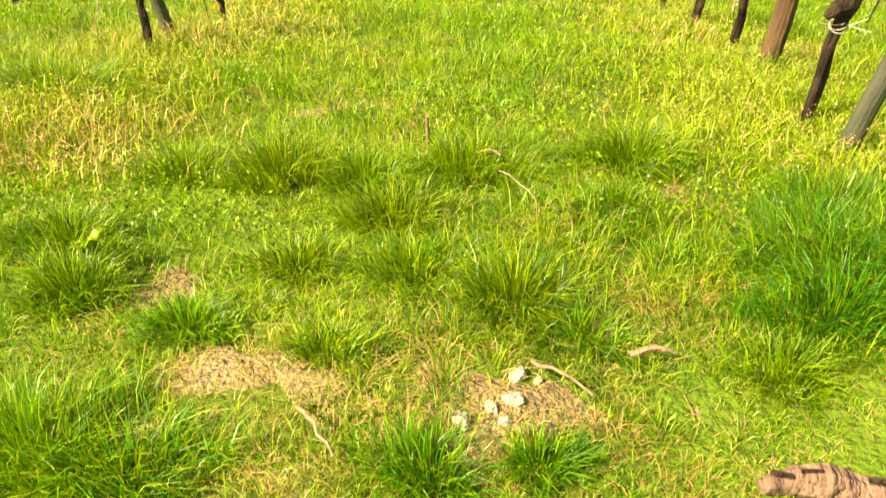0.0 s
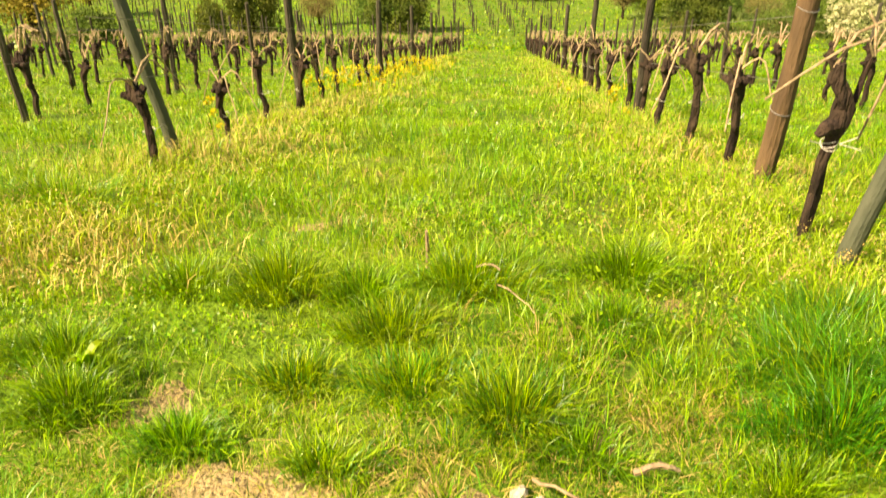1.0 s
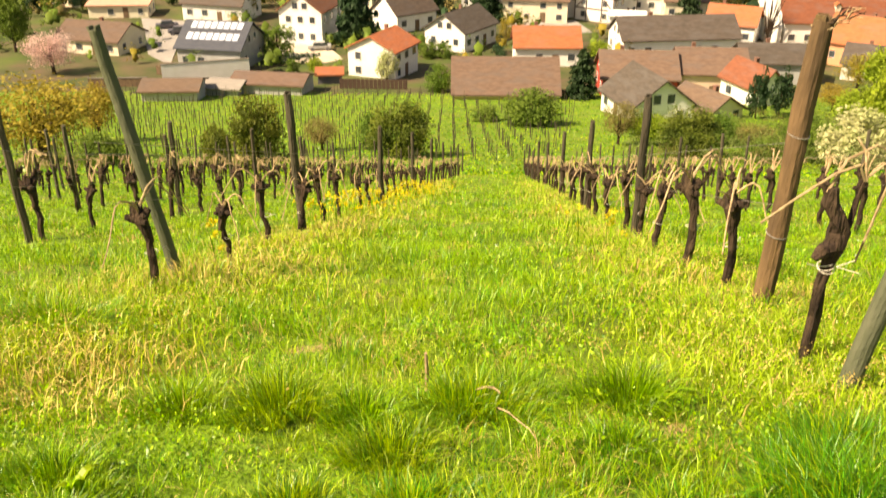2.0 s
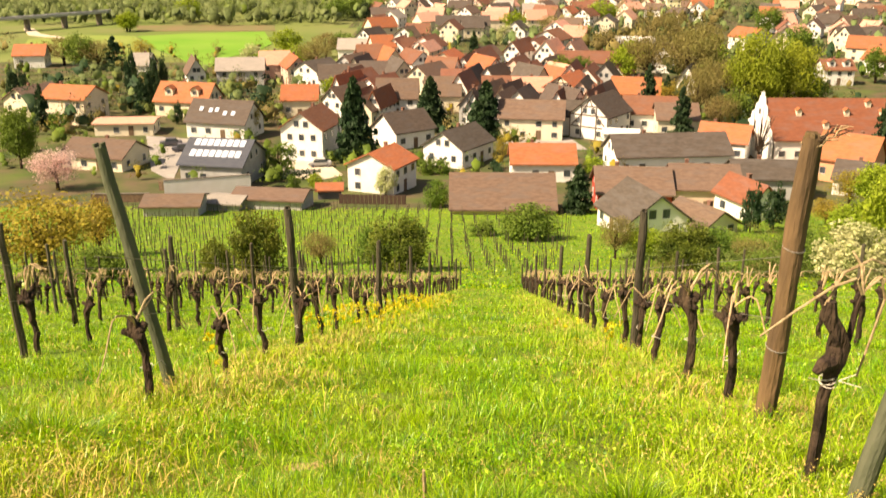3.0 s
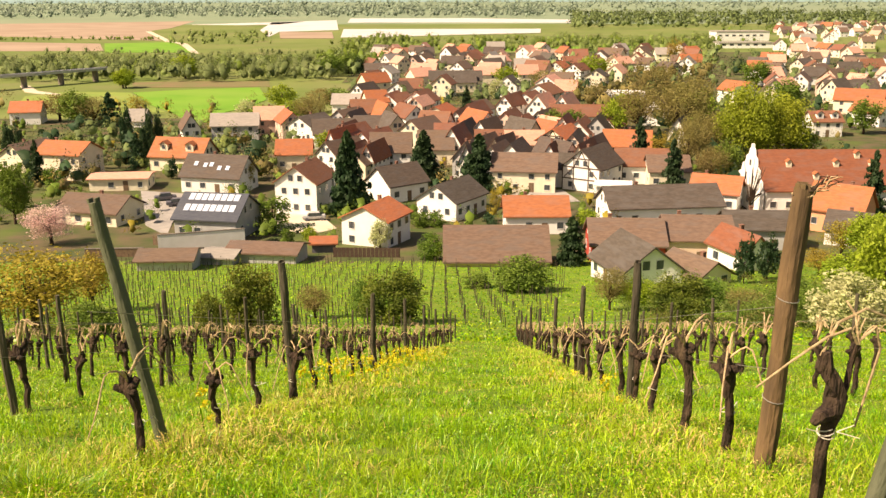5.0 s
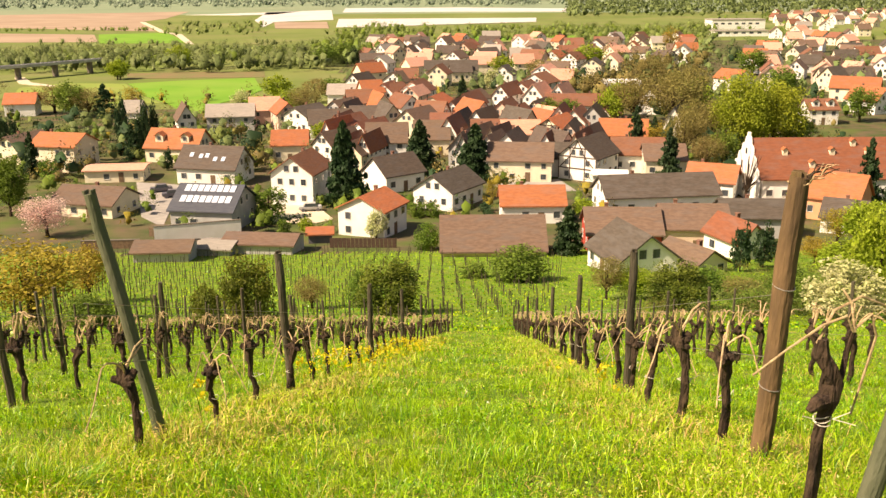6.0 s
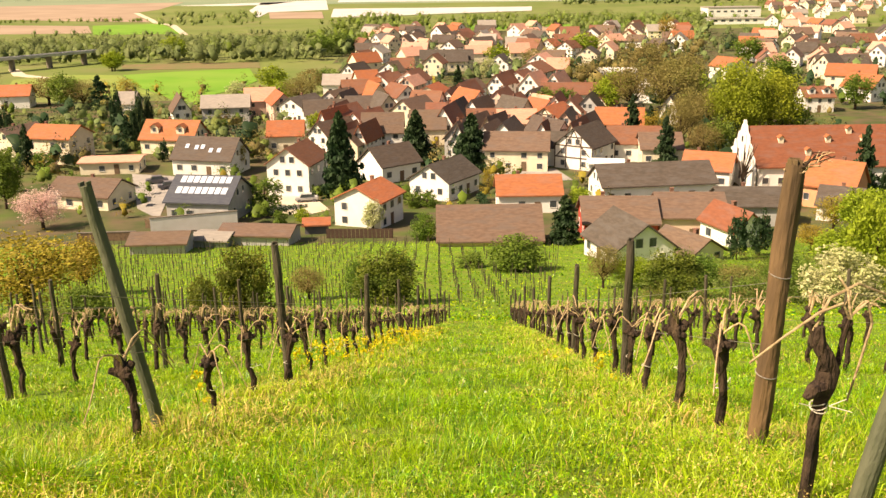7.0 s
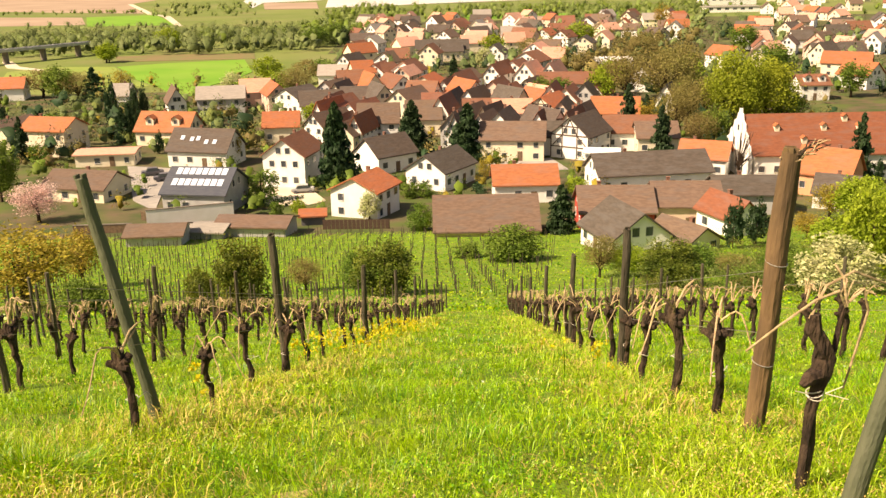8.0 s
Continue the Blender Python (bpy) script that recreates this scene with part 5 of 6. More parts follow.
def put(protos, used, x, y, turn, size, lean=(0, 0), high=1.0):
    i = plant.randrange(len(protos))
    m = pose(x, y, on_ground(x, y), lean[0], lean[1], turn)
    if i in used:
        ob = copy_thing(protos[i], m)
    else:
        used.add(i)
        ob = protos[i]
    ob.matrix_basis = m @ Matrix.Diagonal((size, size, size * high, 1))
    return ob


VINES_RIGHT = (5.35, 6.42, 7.75, 8.75, 10.0)
VINES_LEFT = (5.05, 6.49, 7.9, 9.2, 10.6)
for n, off in enumerate(ROW_OFFSETS):
    if off == ROW_RIGHT:
        ys, post_ys = list(VINES_RIGHT), [9.1, 14.5]
    elif off == ROW_LEFT:
        ys, post_ys = list(VINES_LEFT), [9.3, 15.6]
    else:
        ys, post_ys = [plant.uniform(6.0, 7.5) if off < 0 else 5.5], [8.4 + plant.uniform(-1, 1)]
    while ys[-1] < 48 - 0.3 * abs(off):
        ys.append(ys[-1] + (plant.uniform(1.15, 1.45) if abs(off) < 3 else plant.uniform(1.0, 1.25)))
    while post_ys[-1] < 46:
        post_ys.append(post_ys[-1] + (6.0 if abs(off) < 3 else 4.0))
    for y in ys:
        x = row_x(off, y) + (0.07 if off == ROW_LEFT and y < 7 else plant.uniform(-0.06, 0.06))
        near = abs(off) < 3 and y < 22
        put(vines if near else plain_vines, used_vines if near else used_plain, x, y, plant.uniform(-40, 40), plant.uniform(0.74, 0.88) if off == ROW_LEFT and y < 9 else plant.uniform(0.8, 0.98) if off < 0 else plant.uniform(0.92, 1.08))
    for y in post_ys:
        slim = abs(off) > 3
        put(plain_posts if slim else posts_dark, used_slim if slim else used_posts, row_x(off, y) + 0.03, y, plant.uniform(0, 360), 1.0, (plant.uniform(-2, 2), plant.uniform(-2.5, 2.5)), plant.uniform(0.92, 1.1))
    # trellis wires, strung from post to post
    for k, high in enumerate((0.62, 0.98)):
        ob = new("trellis_wire")
        bm = bmesh.new()
        wy = [post_ys[0] - 2.0 if abs(off) > 3 else 4.6] + post_ys
        tube(bm, [(row_x(off, y) + 0.05, y, on_ground(row_x(off, y), y) + high) for y in wy], [0.0022] * len(wy), 4)
        part("strand", bm, M["wire"], ob)
        tagged(ob, "thin trellis wire strung along a vine row", "wire", group="trellis wires")

def first_vine():
    """The old vine at the row's end: a bulging, twisted stem with a side arm and long bowed canes."""
    ob = new("vine")
    rng = random.Random(5)
    bm = bmesh.new()
    tube(bm, ((0, 0, -0.12), (0.0, 0, 0.10), (0.008, 0.01, 0.25), (0.0, 0, 0.40), (0.012, 0, 0.50), (0.03, 0, 0.58), (0.04, 0.01, 0.65), (0.015, 0, 0.71), (-0.02, 0, 0.77), (-0.025, 0, 0.84)),
         (0.032, 0.028, 0.026, 0.026, 0.030, 0.041, 0.043, 0.034, 0.031, 0.020), 12, 0.2, rng)
    part("trunk", bm, M["bark"], ob)
    bm = bmesh.new()
    tube(bm, ((0.04, 0, 0.62), (0.085, 0.03, 0.67), (0.10, 0.05, 0.76), (0.115, 0.04, 0.87)), (0.022, 0.013, 0.012, 0.009), 9, 0.2, rng)
    part("arm", bm, M["bark"], ob)
    bm = bmesh.new()
    tube(bm, ((0.02, 0, 0.58), (-0.035, -0.03, 0.57), (-0.065, -0.04, 0.54)), (0.04, 0.028, 0.014), 8, 0.2, rng)
    part("burl", bm, M["bark"], ob)
    for pts in (((0.11, 0.03, 0.86), (0.07, 0.02, 0.93), (-0.03, 0.0, 0.90), (-0.16, 0.0, 0.80), (-0.29, 0.01, 0.68)),
                ((0.12, 0.03, 0.88), (0.18, 0.04, 0.93), (0.215, 0.05, 0.83), (0.185, 0.05, 0.66), (0.15, 0.05, 0.48)),
                ((-0.045, 0, 0.82), (0.02, 0.03, 0.95), (0.14, 0.06, 1.0), (0.30, 0.1, 0.93)),
                ((0.115, 0.03, 0.86), (0.09, 0.03, 0.98), (0.05, 0.04, 1.04))):
        bm = bmesh.new()
        tube(bm, pts, [0.0075 - 0.003 * i / (len(pts) - 1) for i in range(len(pts))], 7, 0.12, rng)
        part("cane", bm, M["cane"], ob)
    for k, high in enumerate((0.48, 0.492, 0.504)):
        bm = bmesh.new()
        tube(bm, [(0.01 + 0.035 * math.cos(a), 0.035 * math.sin(a), high + 0.012 * math.sin(a + k)) for a in np.linspace(0, 6.3, 13)], [0.0024] * 13, 5)
        part("tie", bm, M["tie"], ob, "pale twine tie")
    for a, b in (((0.04, -0.03, 0.50), (0.13, -0.05, 0.48)), ((-0.03, -0.03, 0.50), (-0.09, -0.04, 0.52)), ((0.04, -0.03, 0.50), (0.11, -0.03, 0.53))):
        bm = bmesh.new()
        tube(bm, (a, b), (0.0025, 0.0018), 4)
        part("tie_end", bm, M["tie"], ob)
    ob.matrix_world = pose(1.57, 3.42, on_ground(1.57, 3.42), 0, 0, 0)
    tagged(ob, "old twisted grape vine with bulging stem and bowed canes", "vine", group="vines of the vineyard rows")


first_vine()
big = make_post("thick_post", 1.60, 0.053, M["post_wood"], "thick round wooden end post, worn brown", 14, 0.06, 4)
big.matrix_world = pose(1.75, 4.48, on_ground(1.75, 4.48), 0, 2.7, 20)
tangle = new("dry_tendrils")
rnd = random.Random(17)
for i in range(9):
    bm = bmesh.new()
    px, pz = rnd.uniform(-0.05, 0.05), 0.0
    pts = [(px, rnd.uniform(-0.05, 0.05), -0.04)]
    for k in range(6):
        pts.append((pts[-1][0] + rnd.uniform(0.0, 0.045), pts[-1][1] + rnd.uniform(-0.03, 0.03), pts[-1][2] + rnd.uniform(-0.012, 0.045)))
    tube(bm, pts, [0.006 - 0.0006 * k for k in range(7)], 5, 0.2, rnd)
    part("tendril", bm, M["cane"] if i % 2 else M["bark"], tangle)
tangle.matrix_world = big.matrix_world @ Matrix.Translation((0.0, 0.0, 1.60)) @ pose(0, 0, 0, 0, 0, -20)
tagged(tangle, "dry curled vine tendrils caught on the post top", "tendrils")
wrap = new("wire_wrap")
for zz in (0.46, 1.02):
    bm = bmesh.new()
    tube(bm, [(0.057 * math.cos(a), 0.057 * math.sin(a), zz + 0.012 * math.sin(a)) for a in np.linspace(0, 6.3, 15)], [0.003] * 15, 5)
    part("coil", bm, M["wire"], wrap)
wrap.matrix_world = big.matrix_world.copy()
tagged(wrap, "thin wire wrapped round the thick wooden post", "wire")

lean_post = make_post("leaning_post", 1.68, 0.042, M["post_green"], "grey-green metal pipe post leaning towards the vines", 14, 0.0, 6)
lean_post.matrix_world = pose(-1.84, 5.50, on_ground(-1.84, 5.50), 0, -10.2, 0)
stub = make_post("leaning_post", 1.5, 0.042, M["post_green"], "grey-green post leaning outwards at the row's end", 14, 0.02, 7)
stub.matrix_world = pose(1.59, 3.06, on_ground(1.59, 3.06), 0, 10, 0)


def far_stakes():
    """The young vineyard at the foot of the slope: hundreds of thin stakes in rows."""
    rng = random.Random(12)
    V, T = [], []
    for i in range(46):
        for j in range(40):
            x, y = -52 + i * 1.5 + rng.uniform(-0.15, 0.15), 66 + j * 1.55 + rng.uniform(-0.2, 0.2)
            if x > 0.16 * y - 2 or rng.random() < 0.15:
                continue
            z, h, r = on_ground(x, y), rng.uniform(0.7, 1.5), 0.03
            k = len(V)
            dx, dy = rng.uniform(-0.1, 0.1), rng.uniform(-0.1, 0.1)
            for zz, ox, oy in ((z - 0.1, 0, 0), (z + h, dx, dy)):
                V.extend(((x - r + ox, y - r + oy, zz), (x + r + ox, y - r + oy, zz), (x + r + ox, y + r + oy, zz), (x - r + ox, y + r + oy, zz)))
            for q in range(4):
                a, b = k + q, k + (q + 1) % 4
                T.extend(((a, b, b + 4), (a, b + 4, a + 4)))
    tagged(new("young_vineyard", tri_mesh("young_vineyard", V, T, M["post_dark"])), "rows of young vine stakes on the lower slope", "vineyard", kind="stuff")


far_stakes()


# ---- grass ----
def blades(name, x, y, height, width, lean, mat, label, seed, heading=None, category="grass"):
    """Curved tapering blades, one mesh of very many."""
    rng = np.random.default_rng(seed)
    n = len(x)
    z = ground_z(x, y) - 0.01
    a = rng.uniform(0, 2 * np.pi, n) if heading is None else heading
    dx, dy = np.cos(a), np.sin(a)
    face = rng.uniform(0, 2 * np.pi, n)
    wx, wy = np.cos(face) * width / 2, np.sin(face) * width / 2
    bend = lean * height * rng.uniform(0.5, 1.4, n)
    root = np.stack([x, y, z], -1)
    mid = root + np.stack([dx * bend * 0.35, dy * bend * 0.35, height * 0.62], -1)
    tip = root + np.stack([dx * bend, dy * bend, height * np.clip(1 - 0.28 * lean, 0.3, 1)], -1)
    w = np.stack([wx, wy, np.zeros(n)], -1)
    verts = np.stack([root - w, root + w, mid - w * 0.8, mid + w * 0.8, tip], 1).reshape(-1, 3)
    k = np.arange(n)[:, None] * 5
    tris = np.concatenate([k + (0, 1, 3), k + (0, 3, 2), k + (2, 3, 4)])
    ob = new(name, tri_mesh(name, verts, tris, M[mat]))
    tagged(ob, label, category, kind="stuff")


def wedge(rng, n, y0, y1, spread=0.62, extra=0.9):
    y = y0 * (y1 / y0) ** rng.random(n)
    x = rng.uniform(-1, 1, n) * (spread * y + extra)
    return x, y


def patchy(x, y, f, s):
    """A smooth uneven field between 0 and 1."""
    return 0.5 + 0.25 * (np.sin(f * x + 1.7 * s + 1.3 * np.sin(0.7 * f * y + s)) + np.sin(0.9 * f * y - 2.3 * s + 1.1 * np.sin(0.8 * f * x + 2 * s)))


# worn places with little grass: x, y, radius
BARE = ((0.16, 1.38, 0.19), (-0.80, 1.92, 0.15), (-0.55, 1.50, 0.17), (0.60, 1.42, 0.11), (-0.35, 1.45, 0.10), (0.76, 2.55, 0.09), (-0.60, 3.60, 0.14), (0.42, 1.72, 0.08), (-0.72, 1.28, 0.10), (0.05, 1.22, 0.10))


def keep_off(x, y, rng, share=0.72):
    keep = np.ones(len(x), bool)
    for bx, by, br in BARE:
        d = np.hypot(x - bx, y - by) / br
        keep &= ~((d < 1) & (rng.random(len(x)) < share * (1.15 - d ** 4)))
    return keep


def lawn():
    """Meadow grass growing in small clumps, each with its own height, tone and spread."""
    rng = np.random.default_rng(31)
    n, per = 15500, 22
    cx, cy = wedge(rng, n, 0.93, 48)
    side = np.minimum(np.abs(cx - row_x(ROW_LEFT, cy)), np.abs(cx - row_x(ROW_RIGHT, cy)))
    worn = np.clip((2.05 - cy) / 0.8, 0, 1)
    lush = patchy(cx, cy, 2.6, 1.0)
    high = (0.038 + 0.078 * lush * rng.uniform(0.6, 1.3, n) + 0.02 * np.exp(-side)) * (1 - 0.5 * worn) * (1 + 0.45 * np.clip((cy - 2.2) / 3, 0, 1))
    dry = 0.06 + 0.40 * worn + 0.4 * np.clip(patchy(cx, cy, 1.5, 4.0) - 0.6, 0, 1) + 0.16 * np.exp(-(side / 0.6) ** 2)
    pale = 0.06 + 0.14 * worn + 0.32 * np.exp(-(side / 0.7) ** 2) + 0.28 * patchy(cx, cy, 0.9, 9.0) ** 2
    u = rng.random(n)
    tone = np.where(u < dry, 3, np.where(u < dry + pale, 2, np.where(u > 1 - 0.20 * lush, 0, 1)))
    i = np.repeat(np.arange(n), per)
    m = len(i)
    a, q = rng.uniform(0, 2 * np.pi, m), np.sqrt(rng.random(m))
    r = (0.030 + 0.010 * cy)[i]
    x, y = cx[i] + np.cos(a) * q * r, cy[i] + np.sin(a) * q * r
    h = high[i] * (1.08 - 0.35 * q) * rng.uniform(0.5, 1.3, m)
    lean = (0.25 + 0.85 * q) * rng.uniform(0.5, 1.4, m)
    heading = a + rng.normal(0, 0.7, m)
    w = (0.0020 + 0.00045 * y) * rng.uniform(0.7, 1.3, m)
    k = np.where(rng.random(m) < 0.78, tone[i], rng.choice(4, m, p=(0.16, 0.60, 0.17, 0.07)))
    k = np.where(keep_off(x, y, rng), k, 9)
    for t, name, mat, label, fh in ((0, "dark_grass", "grass_dark", "darker green clumps of meadow grass", 1.1), (1, "grass", "grass", "fresh green meadow grass between the vine rows", 1.0),
                                    (2, "pale_grass", "grass_pale", "yellowish sunlit grass between the vine rows", 1.0), (3, "dry_grass", "straw", "dry straw-coloured grass lying in the turf", 0.7)):
        s = k == t
        blades(name, x[s], y[s], h[s] * fh, w[s], lean[s] + (1.0 if t == 3 else 0), mat, label, 1 + t, heading=heading[s])


# thick tufts: x, y, radius, height
TUFTS = [
    (0.66, 2.76, 0.15, 0.21), (0.18, 1.80, 0.13, 0.17), (-0.59, 2.68, 0.18, 0.17), (0.07, 2.70, 0.20, 0.18), (0.36, 1.67, 0.12, 0.12), (-0.18, 2.32, 0.14, 0.15),
    (-0.92, 1.22, 0.26, 0.17), (-0.70, 1.16, 0.17, 0.14), (1.28, 2.05, 0.28, 0.20), (1.12, 2.15, 0.22, 0.18), (1.40, 1.85, 0.25, 0.19), (1.05, 1.76, 0.20, 0.16),
    (-0.04, 1.15, 0.11, 0.11), (0.20, 1.19, 0.08, 0.09), (-1.04, 1.86, 0.14, 0.13), (-0.69, 1.69, 0.11, 0.10), (-1.17, 2.14, 0.17, 0.13), (-1.92, 3.85, 0.30, 0.20),
    (1.12, 1.98, 0.20, 0.17), (-0.10, 1.98, 0.17, 0.12), (-0.30, 2.62, 0.15, 0.14), (0.22, 2.85, 0.16, 0.15), (0.55, 2.34, 0.13, 0.11), (-0.95, 2.72, 0.16, 0.13),
    (-0.45, 2.05, 0.12, 0.11), (0.85, 1.55, 0.13, 0.11), (1.30, 2.40, 0.22, 0.16), (-0.30, 1.55, 0.10, 0.09),
]


def tufts():
    rng = np.random.default_rng(5)
    for i, (tx, ty, r, h) in enumerate(TUFTS):
        n = int(27000 * r * r) + 800
        # right-hand tufts: darker grass, and their shadow added as more dark blades
        deep = 0.78 if tx > 1.0 else 0.48
        a, q = rng.uniform(0, 2 * np.pi, n), np.sqrt(rng.random(n))
        r = r * (1 + 0.3 * np.sin(3 * a + i) + 0.15 * np.sin(7 * a))
        x, y = tx + np.cos(a) * q * r, ty + np.sin(a) * q * r * 0.8
        high = h * 1.12 * (1.1 - 0.5 * q) * rng.uniform(0.35, 1.25, n)
        turn = a + rng.normal(0, 0.8, n)
        lean = (0.2 + 0.8 * q) * rng.uniform(0.5, 1.6, n)
        pick = np.where(keep_off(x, y, rng), rng.random(n), 2.0)
        for lo, hi, mat, label in ((0, deep, "grass_dark", "thick dark green tuft of long grass"), (deep, 0.95, "grass", "fresh green blades in a tuft of grass"),
                                   (0.95, 1.0, "grass_pale", "pale blades in a tuft of grass")):
            s = (pick >= lo) & (pick < hi)
            blades("grass_tuft", x[s], y[s], high[s], np.full(s.sum(), 0.0036), lean[s], mat, label, 50 + i, heading=turn[s], category="grass tuft")


def weeds():
    """Low yellowish weeds along the foot of the vine rows, and yellow flowers by the posts."""
    rng = np.random.default_rng(9)
    for off, seed in ((ROW_LEFT, 1), (ROW_RIGHT, 2)):
        n = 26000
        y = 2.6 * (32 / 2.6) ** rng.random(n)
        x = row_x(off, y) + rng.normal(0.25 if off < 0 else -0.25, 0.36, n)
        p = patchy(x, y, 2.2, 2.0)
        ok = rng.random(n) < p + 0.15
        x, y, p = x[ok], y[ok], p[ok]
        h = rng.uniform(0.04, 0.15, len(x))
        dead = rng.random(len(x)) < np.clip(patchy(x, y, 1.7, 6.0) - 0.2, 0.05, 0.7) * (0.8 if off < 0 else 0.35)
        for s, mat, label in ((~dead, "grass_pale", "yellow-green weeds along the foot of the vines"), (dead, "straw", "dry golden weeds along the foot of the vines")):
            blades("row_weeds", x[s], y[s], h[s], 0.004 + 0.0007 * y[s], rng.uniform(0.3, 1.2, s.sum()), mat, label, 20 + seed, category="weeds")
        half = len(x) // 4
        cen = np.stack([x[:half], y[:half], ground_z(x[:half], y[:half]) + h[:half]], -1)
        v, t = leaf_cloud(rng, cen, np.full(half, 0.02), 2, 0.006)
        tagged(new("weed_heads", tri_mesh("weed_heads", v, t, M["straw"])), "straw-coloured seed heads of the row weeds", "weeds", kind="stuff")
    # yellow rape flowers in drifts beside the row
    cen = []
    for fx, fy, r, n in ((-1.35, 12.4, 0.5, 85), (-1.15, 14.8, 0.6, 45), (-0.70, 18.6, 0.55, 110), (-1.0, 16.5, 0.6, 30), (-1.70, 10.4, 0.2, 14), (1.6, 8.3, 0.4, 12), (-1.75, 6.1, 0.03, 4)):
        for _ in range(n):
            x, y = rng.normal(fx, r * 0.6), rng.normal(fy, r)
            cen.append((x, y, on_ground(x, y) + rng.uniform(0.12, 0.42)))
    v, t = leaf_cloud(rng, cen, np.full(len(cen), 0.035), 7, 0.022)
    tagged(new("yellow_flowers", tri_mesh("yellow_flowers", v, t, M["flower"])), "drifts of small yellow flowers beside the vines", "flowers", kind="stuff")
    c = np.array(cen)
    blades("flower_stems", c[:, 0], c[:, 1], c[:, 2] - ground_z(c[:, 0], c[:, 1]), np.full(len(c), 0.012), 0.1, "grass", "green stems of the yellow flowers", 77, category="flowers")


def low_leaves():
    """Small broad leaves of clover and chickweed in patches among the grass."""
    rng = np.random.default_rng(44)
    x, y = wedge(rng, 46000, 2.2, 26)
    p = patchy(x, y, 3.1, 7.0)
    ok = (rng.random(len(x)) < np.clip(2.2 * p - 0.7, 0, 1)) & keep_off(x, y, rng, 1.0)
    x, y = x[ok], y[ok]
    cen = np.stack([x, y, ground_z(x, y) + rng.uniform(0.03, 0.11, len(x))], -1)
    pick = rng.random(len(x))
    for lo, hi, mat, label in ((0, 0.5, "grass", "small fresh green clover leaves in the turf"), (0.5, 0.75, "grass_dark", "small dark green leaves in the turf"), (0.75, 1, "grass_pale", "small yellowish leaves in the turf")):
        s = (pick >= lo) & (pick < hi)
        V, T, k = [], [], 0
        for near, far in ((2.2, 3), (3, 6), (6, 12), (12, 26)):
            q = s & (y >= near) & (y < far)
            v, t = leaf_cloud(rng, cen[q], np.full(q.sum(), 0.03), 2, 0.006 + 0.0010 * near)
            V.append(v)
            T.append(t + k)
            k += len(v)
        tagged(new("low_leaves", tri_mesh("low_leaves", np.concatenate(V), np.concatenate(T), M[mat])), label, "weeds", kind="stuff")


def rough_margin():
    """Grass of the verge beside and behind the path, thinner."""
    rng = np.random.default_rng(71)
    n = 26000
    x, y = rng.uniform(-9, 9, n), rng.uniform(-6, 9, n)
    out = np.abs(x) > 0.62 * np.maximum(y, 0.9) + 0.9
    out |= y < 0.9
    x, y = x[out], y[out]
    blades("verge_grass", x, y, rng.uniform(0.05, 0.14, len(x)), np.full(len(x), 0.009), rng.uniform(0.3, 1.1, len(x)), "grass", "green grass of the verge beside the rows", 72)


def slope_herbs():
    """Coarse grass and herbs on the lower slope, between the rows' end and the gardens."""
    rng = np.random.default_rng(91)
    n = 40000
    y = rng.uniform(47, 127, n)
    x = rng.uniform(-0.6, 0.6, n) * y
    pick = patchy(x, y, 0.35, 3.0) * 0.6 + 0.4 * rng.random(n)
    cen = np.stack([x, y, ground_z(x, y) + 0.08], -1)
    for lo, hi, mat, label in ((0, 0.42, "grass", "coarse green grass on the lower slope"), (0.42, 0.62, "grass_dark", "darker herbs on the lower slope"), (0.62, 1, "grass", "fresh grass on the lower slope")):
        s = (pick >= lo) & (pick < hi)
        v, t = leaf_cloud(rng, cen[s], np.full(s.sum(), 0.2), 1, 0.11, 0.4)
        tagged(new("slope_grass", tri_mesh("slope_grass", v, t, M[mat])), label, "grass", kind="stuff")


slope_herbs()
lawn()
tufts()
weeds()
low_leaves()
rough_margin()


# ---- small things in the grass ----
def bare_patch(x, y, r):
    rng = random.Random(int(x * 100 + y * 31))
    bm = bmesh.new()
    n = 22
    mid = bm.verts.new((0, 0, on_ground(x, y) + 0.012))
    rim = []
    for i in range(n):
        a = 2 * math.pi * i / n
        q = r * rng.uniform(0.75, 1.15) * (1 + 0.3 * math.sin(2 * a + x * 9) + 0.2 * math.sin(3 * a + y * 5))
        px, py = math.cos(a) * q, math.sin(a) * q
        rim.append(bm.verts.new((px, py, on_ground(x + px, y + py) - 0.006)))
    for i in range(n):
        bm.faces.new((mid, rim[i], rim[(i + 1) % n]))
    ob = part("bare_soil", bm, M["soil"])
    ob.location = (x, y, 0)
    tagged(ob, "worn patch of dry bare soil in the grass", "soil", kind="structure")


for bx, by, br in BARE:
    bare_patch(bx, by, br)


def litter():
    """Short dry stalks lying flat over the worn places."""
    rng = np.random.default_rng(14)
    xs, ys = [], []
    for bx, by, br in BARE:
        n = int(5200 * br * br) + 60
        xs.append(rng.normal(bx, br * 0.75, n))
        ys.append(rng.normal(by, br * 0.6, n))
    x, y = np.concatenate(xs), np.concatenate(ys)
    blades("straw_litter", x, y, rng.uniform(0.012, 0.035, len(x)), rng.uniform(0.002, 0.004, len(x)), rng.uniform(1.5, 4.0, len(x)), "straw", "short dry straw lying on the bare soil", 15, category="straw")


litter()


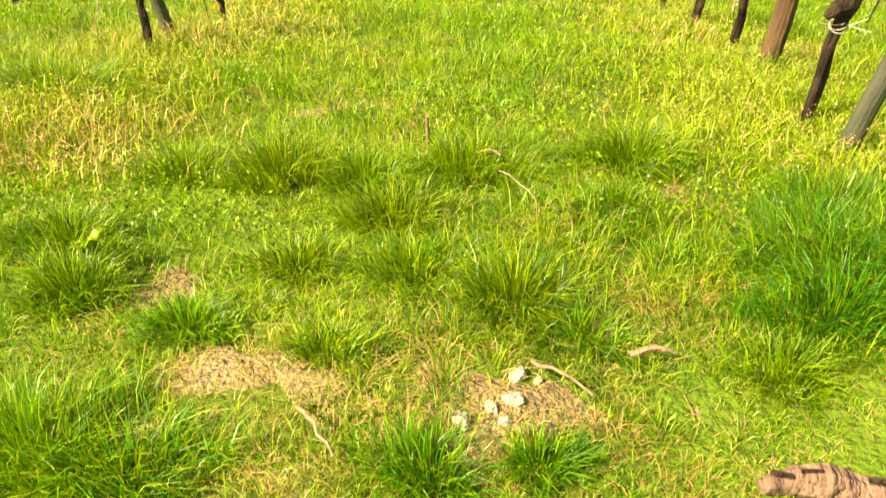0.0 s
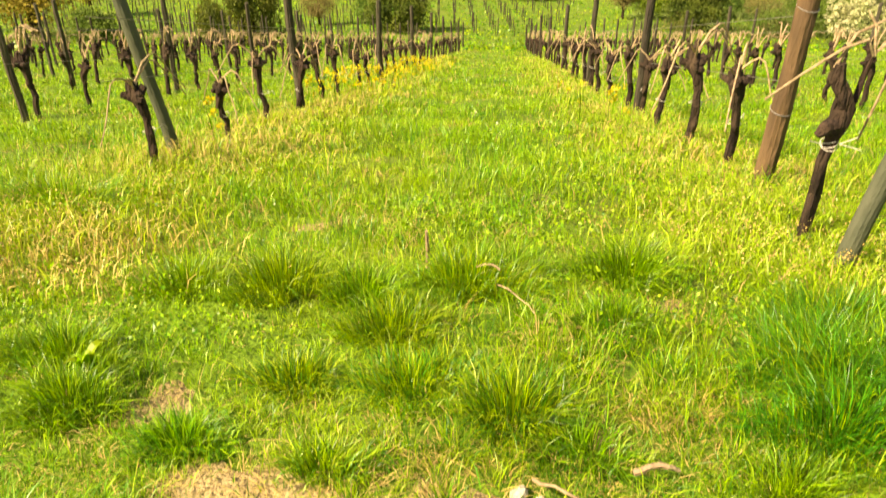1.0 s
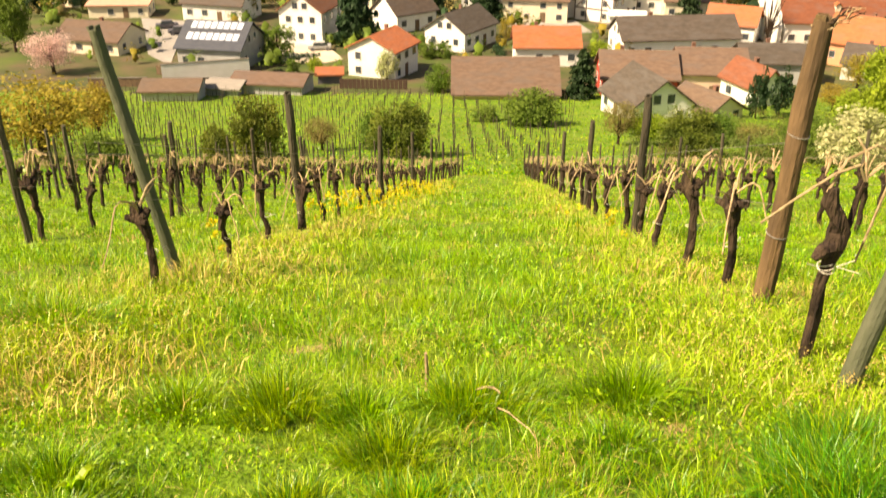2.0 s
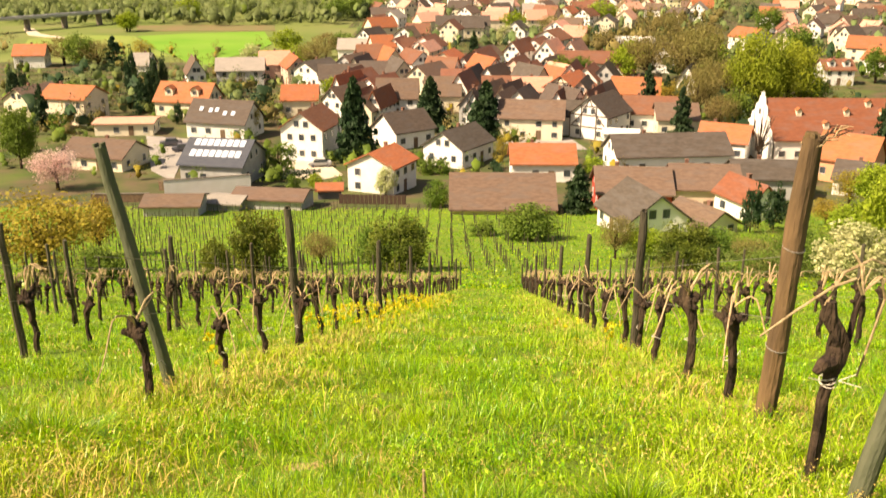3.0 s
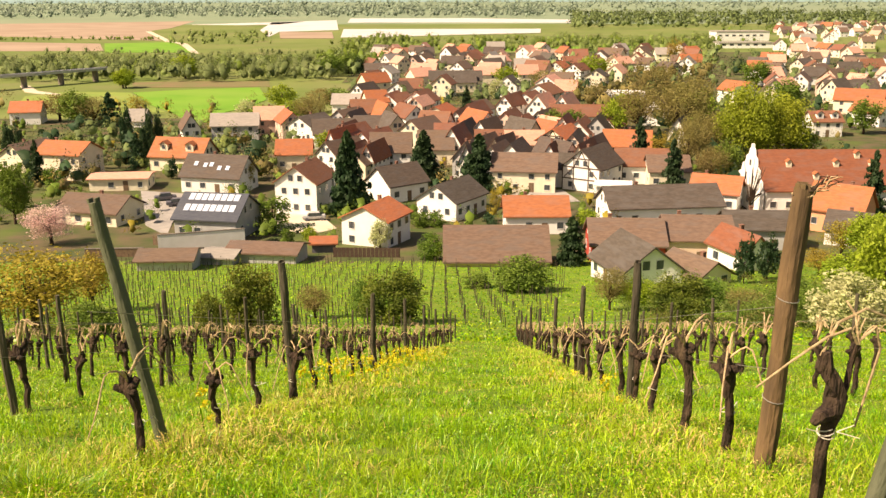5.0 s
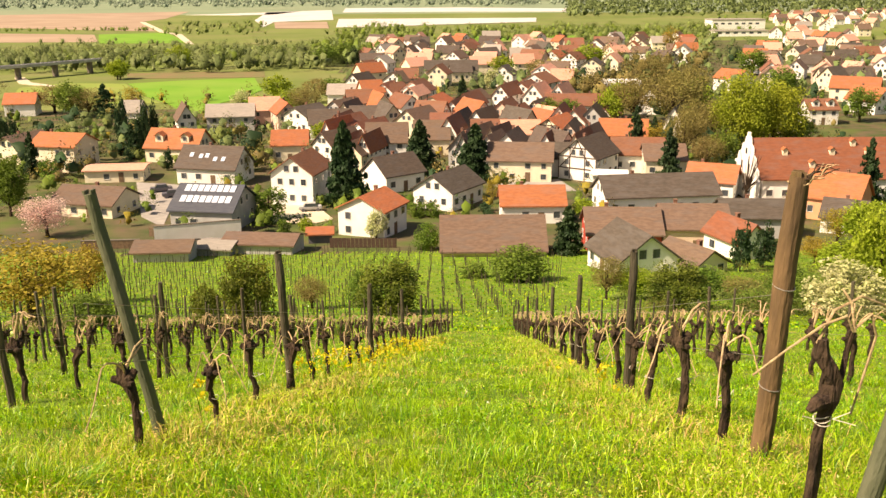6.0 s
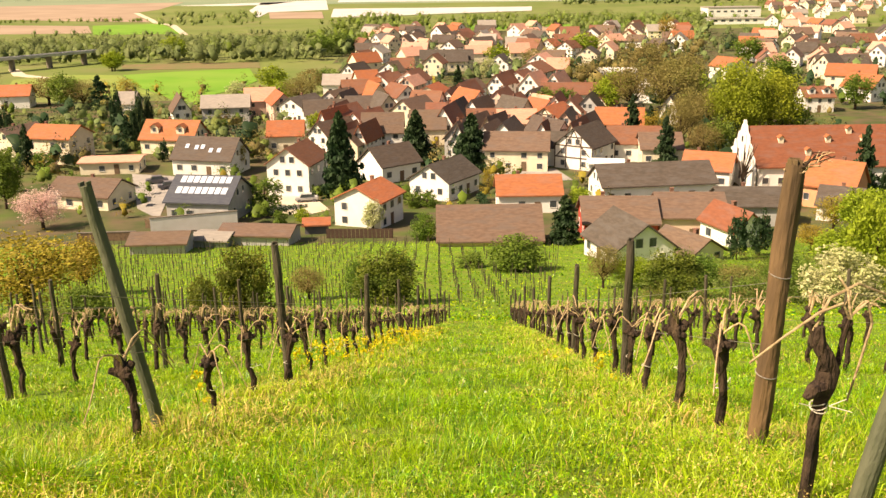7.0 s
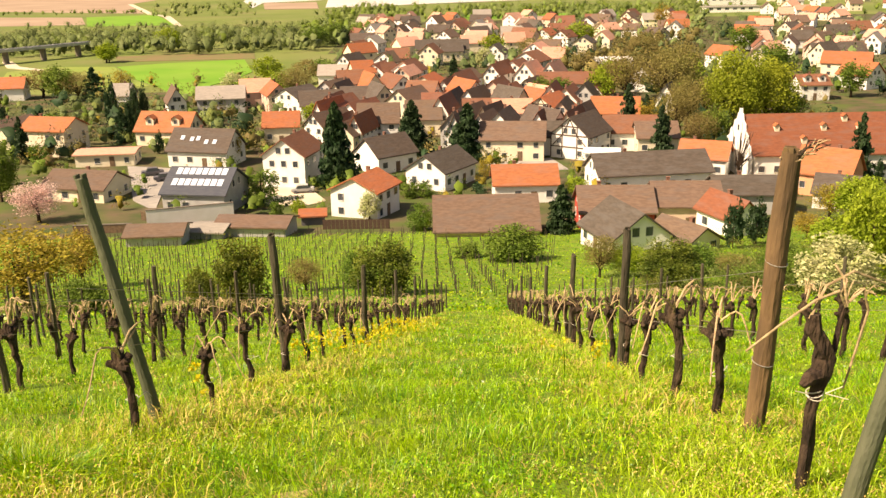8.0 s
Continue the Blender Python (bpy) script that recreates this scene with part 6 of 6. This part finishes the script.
def stone(x, y, size, seed):
    rng = random.Random(seed)
    bm = bmesh.new()
    bmesh.ops.create_icosphere(bm, subdivisions=3, radius=1)
    for v in bm.verts:
        k = 1 + 0.35 * noise.noise(v.co * 1.3 + Vector((seed, 0, 0))) + 0.12 * noise.noise(v.co * 4 + Vector((0, seed, 0)))
        v.co = Vector((v.co.x * k, v.co.y * k * rng.uniform(0.745, 0.755), v.co.z * k * 0.6)) * size
    ob = part("stone", bm, M["stone"])
    ob.location, ob.rotation_euler = (x, y, on_ground(x, y) + size * 0.25), (0.2, 0.1, seed)
    tagged(ob, "small pale limestone lying on bare soil", "stone", group="stones on the bare patch")


for i, (sx, sy, ss) in enumerate(((0.03, 1.30, 0.027), (0.15, 1.38, 0.029), (0.17, 1.48, 0.026), (0.10, 1.35, 0.02), (0.13, 1.31, 0.016), (0.22, 1.47, 0.014), (0.98, 1.91, 0.016))):
    stone(sx, sy, ss, i + 2)


def stick(x0, y0, x1, y1, r, label, lift=0.05, seed=0):
    rng = random.Random(seed)
    bm = bmesh.new()
    pts = []
    for i in range(7):
        f = i / 6
        x, y = x0 + (x1 - x0) * f + rng.uniform(-0.006, 0.006), y0 + (y1 - y0) * f + rng.uniform(-0.006, 0.006)
        pts.append((x, y, on_ground(x, y) + lift + 0.02 * math.sin(3 * f)))
    tube(bm, pts, [r * (1 - 0.5 * i / 6) for i in range(7)], 6, 0.12, rng)
    ob = part("twig", bm, M["cane"])
    tagged(ob, label, "twig", group="twigs in the grass")


stick(-0.33, 1.30, -0.24, 1.16, 0.005, "dry pale twig lying in the grass", 0.05, 1)
stick(0.20, 1.50, 0.34, 1.40, 0.005, "dry pale twig lying across the bare patch", 0.04, 2)
stick(0.17, 2.62, 0.27, 2.30, 0.003, "thin dry stalk lying in the grass", 0.06, 3)
stick(0.46, 1.57, 0.58, 1.59, 0.010, "short brown piece of cane in the grass", 0.05, 4)
stick(0.18, 2.62, 0.10, 2.66, 0.004, "thin dry stalk lying in the grass", 0.12, 5)

# an upright dead stalk
bm = bmesh.new()
zs = on_ground(-0.08, 2.9)
tube(bm, ((-0.08, 2.9, zs - 0.05), (-0.078, 2.9, zs + 0.1), (-0.082, 2.89, zs + 0.2)), (0.009, 0.008, 0.006), 7, 0.15)
tagged(part("dead_stalk", bm, M["cane"]), "short upright dead brown stalk in the grass", "stalk")


def log(x, y):
    ob = new("log")
    bm = bmesh.new()
    rng = random.Random(3)
    tube(bm, [(-0.16 + 0.07 * i, 0.015 * math.sin(i), 0.01 + 0.01 * math.sin(i * 1.3)) for i in range(8)], [0.016, 0.030, 0.040, 0.036, 0.042, 0.037, 0.041, 0.036], 14, 0.14, rng)
    part("wood", bm, M["old_wood"], ob)
    for i in range(7):
        bm = bmesh.new()
        a = rng.uniform(0.4, 2.4)
        box(bm, -0.022, 0.022, -0.004, 0.004, -0.004, 0.004, pose(-0.12 + 0.065 * i, math.cos(a) * 0.045, 0.01 + math.sin(a) * 0.046, math.degrees(a) - 90, 0, rng.uniform(-10, 10)))
        part("bark_flake", bm, M["bark"], ob)
    ob.matrix_world = pose(x, y, on_ground(x, y) + 0.012, 0, -3, -5)
    tagged(ob, "short broken piece of vine wood with flaking bark", "log")


log(0.82, 1.13)


def dock(x, y):
    ob = new("dock_plant")
    rng = random.Random(6)
    for i in range(9):
        bm = bmesh.new()
        L, w = rng.uniform(0.05, 0.09), rng.uniform(0.012, 0.018)
        rows = []
        for k in range(6):
            f = k / 5
            ww = w * math.sin(math.pi * (0.12 + 0.85 * f))
            rows.append([bm.verts.new((s * ww, L * f, 0.05 * math.sin(f * 2.4) + abs(s) * 0.006)) for s in (-1, 0, 1)])
        for a, b in zip(rows, rows[1:]):
            for k in (0, 1):
                bm.faces.new((a[k], a[k + 1], b[k + 1], b[k]))
        leaf = part("leaf", bm, M["grass"], ob)
        leaf.matrix_basis = pose(0, 0, 0.03 + 0.004 * i, rng.uniform(5, 40), 0, i * 40 + rng.uniform(-15, 15))
    ob.location = (x, y, on_ground(x, y))
    tagged(ob, "broad-leaved pale green weed among the grass", "weed")


dock(-1.03, 1.98)
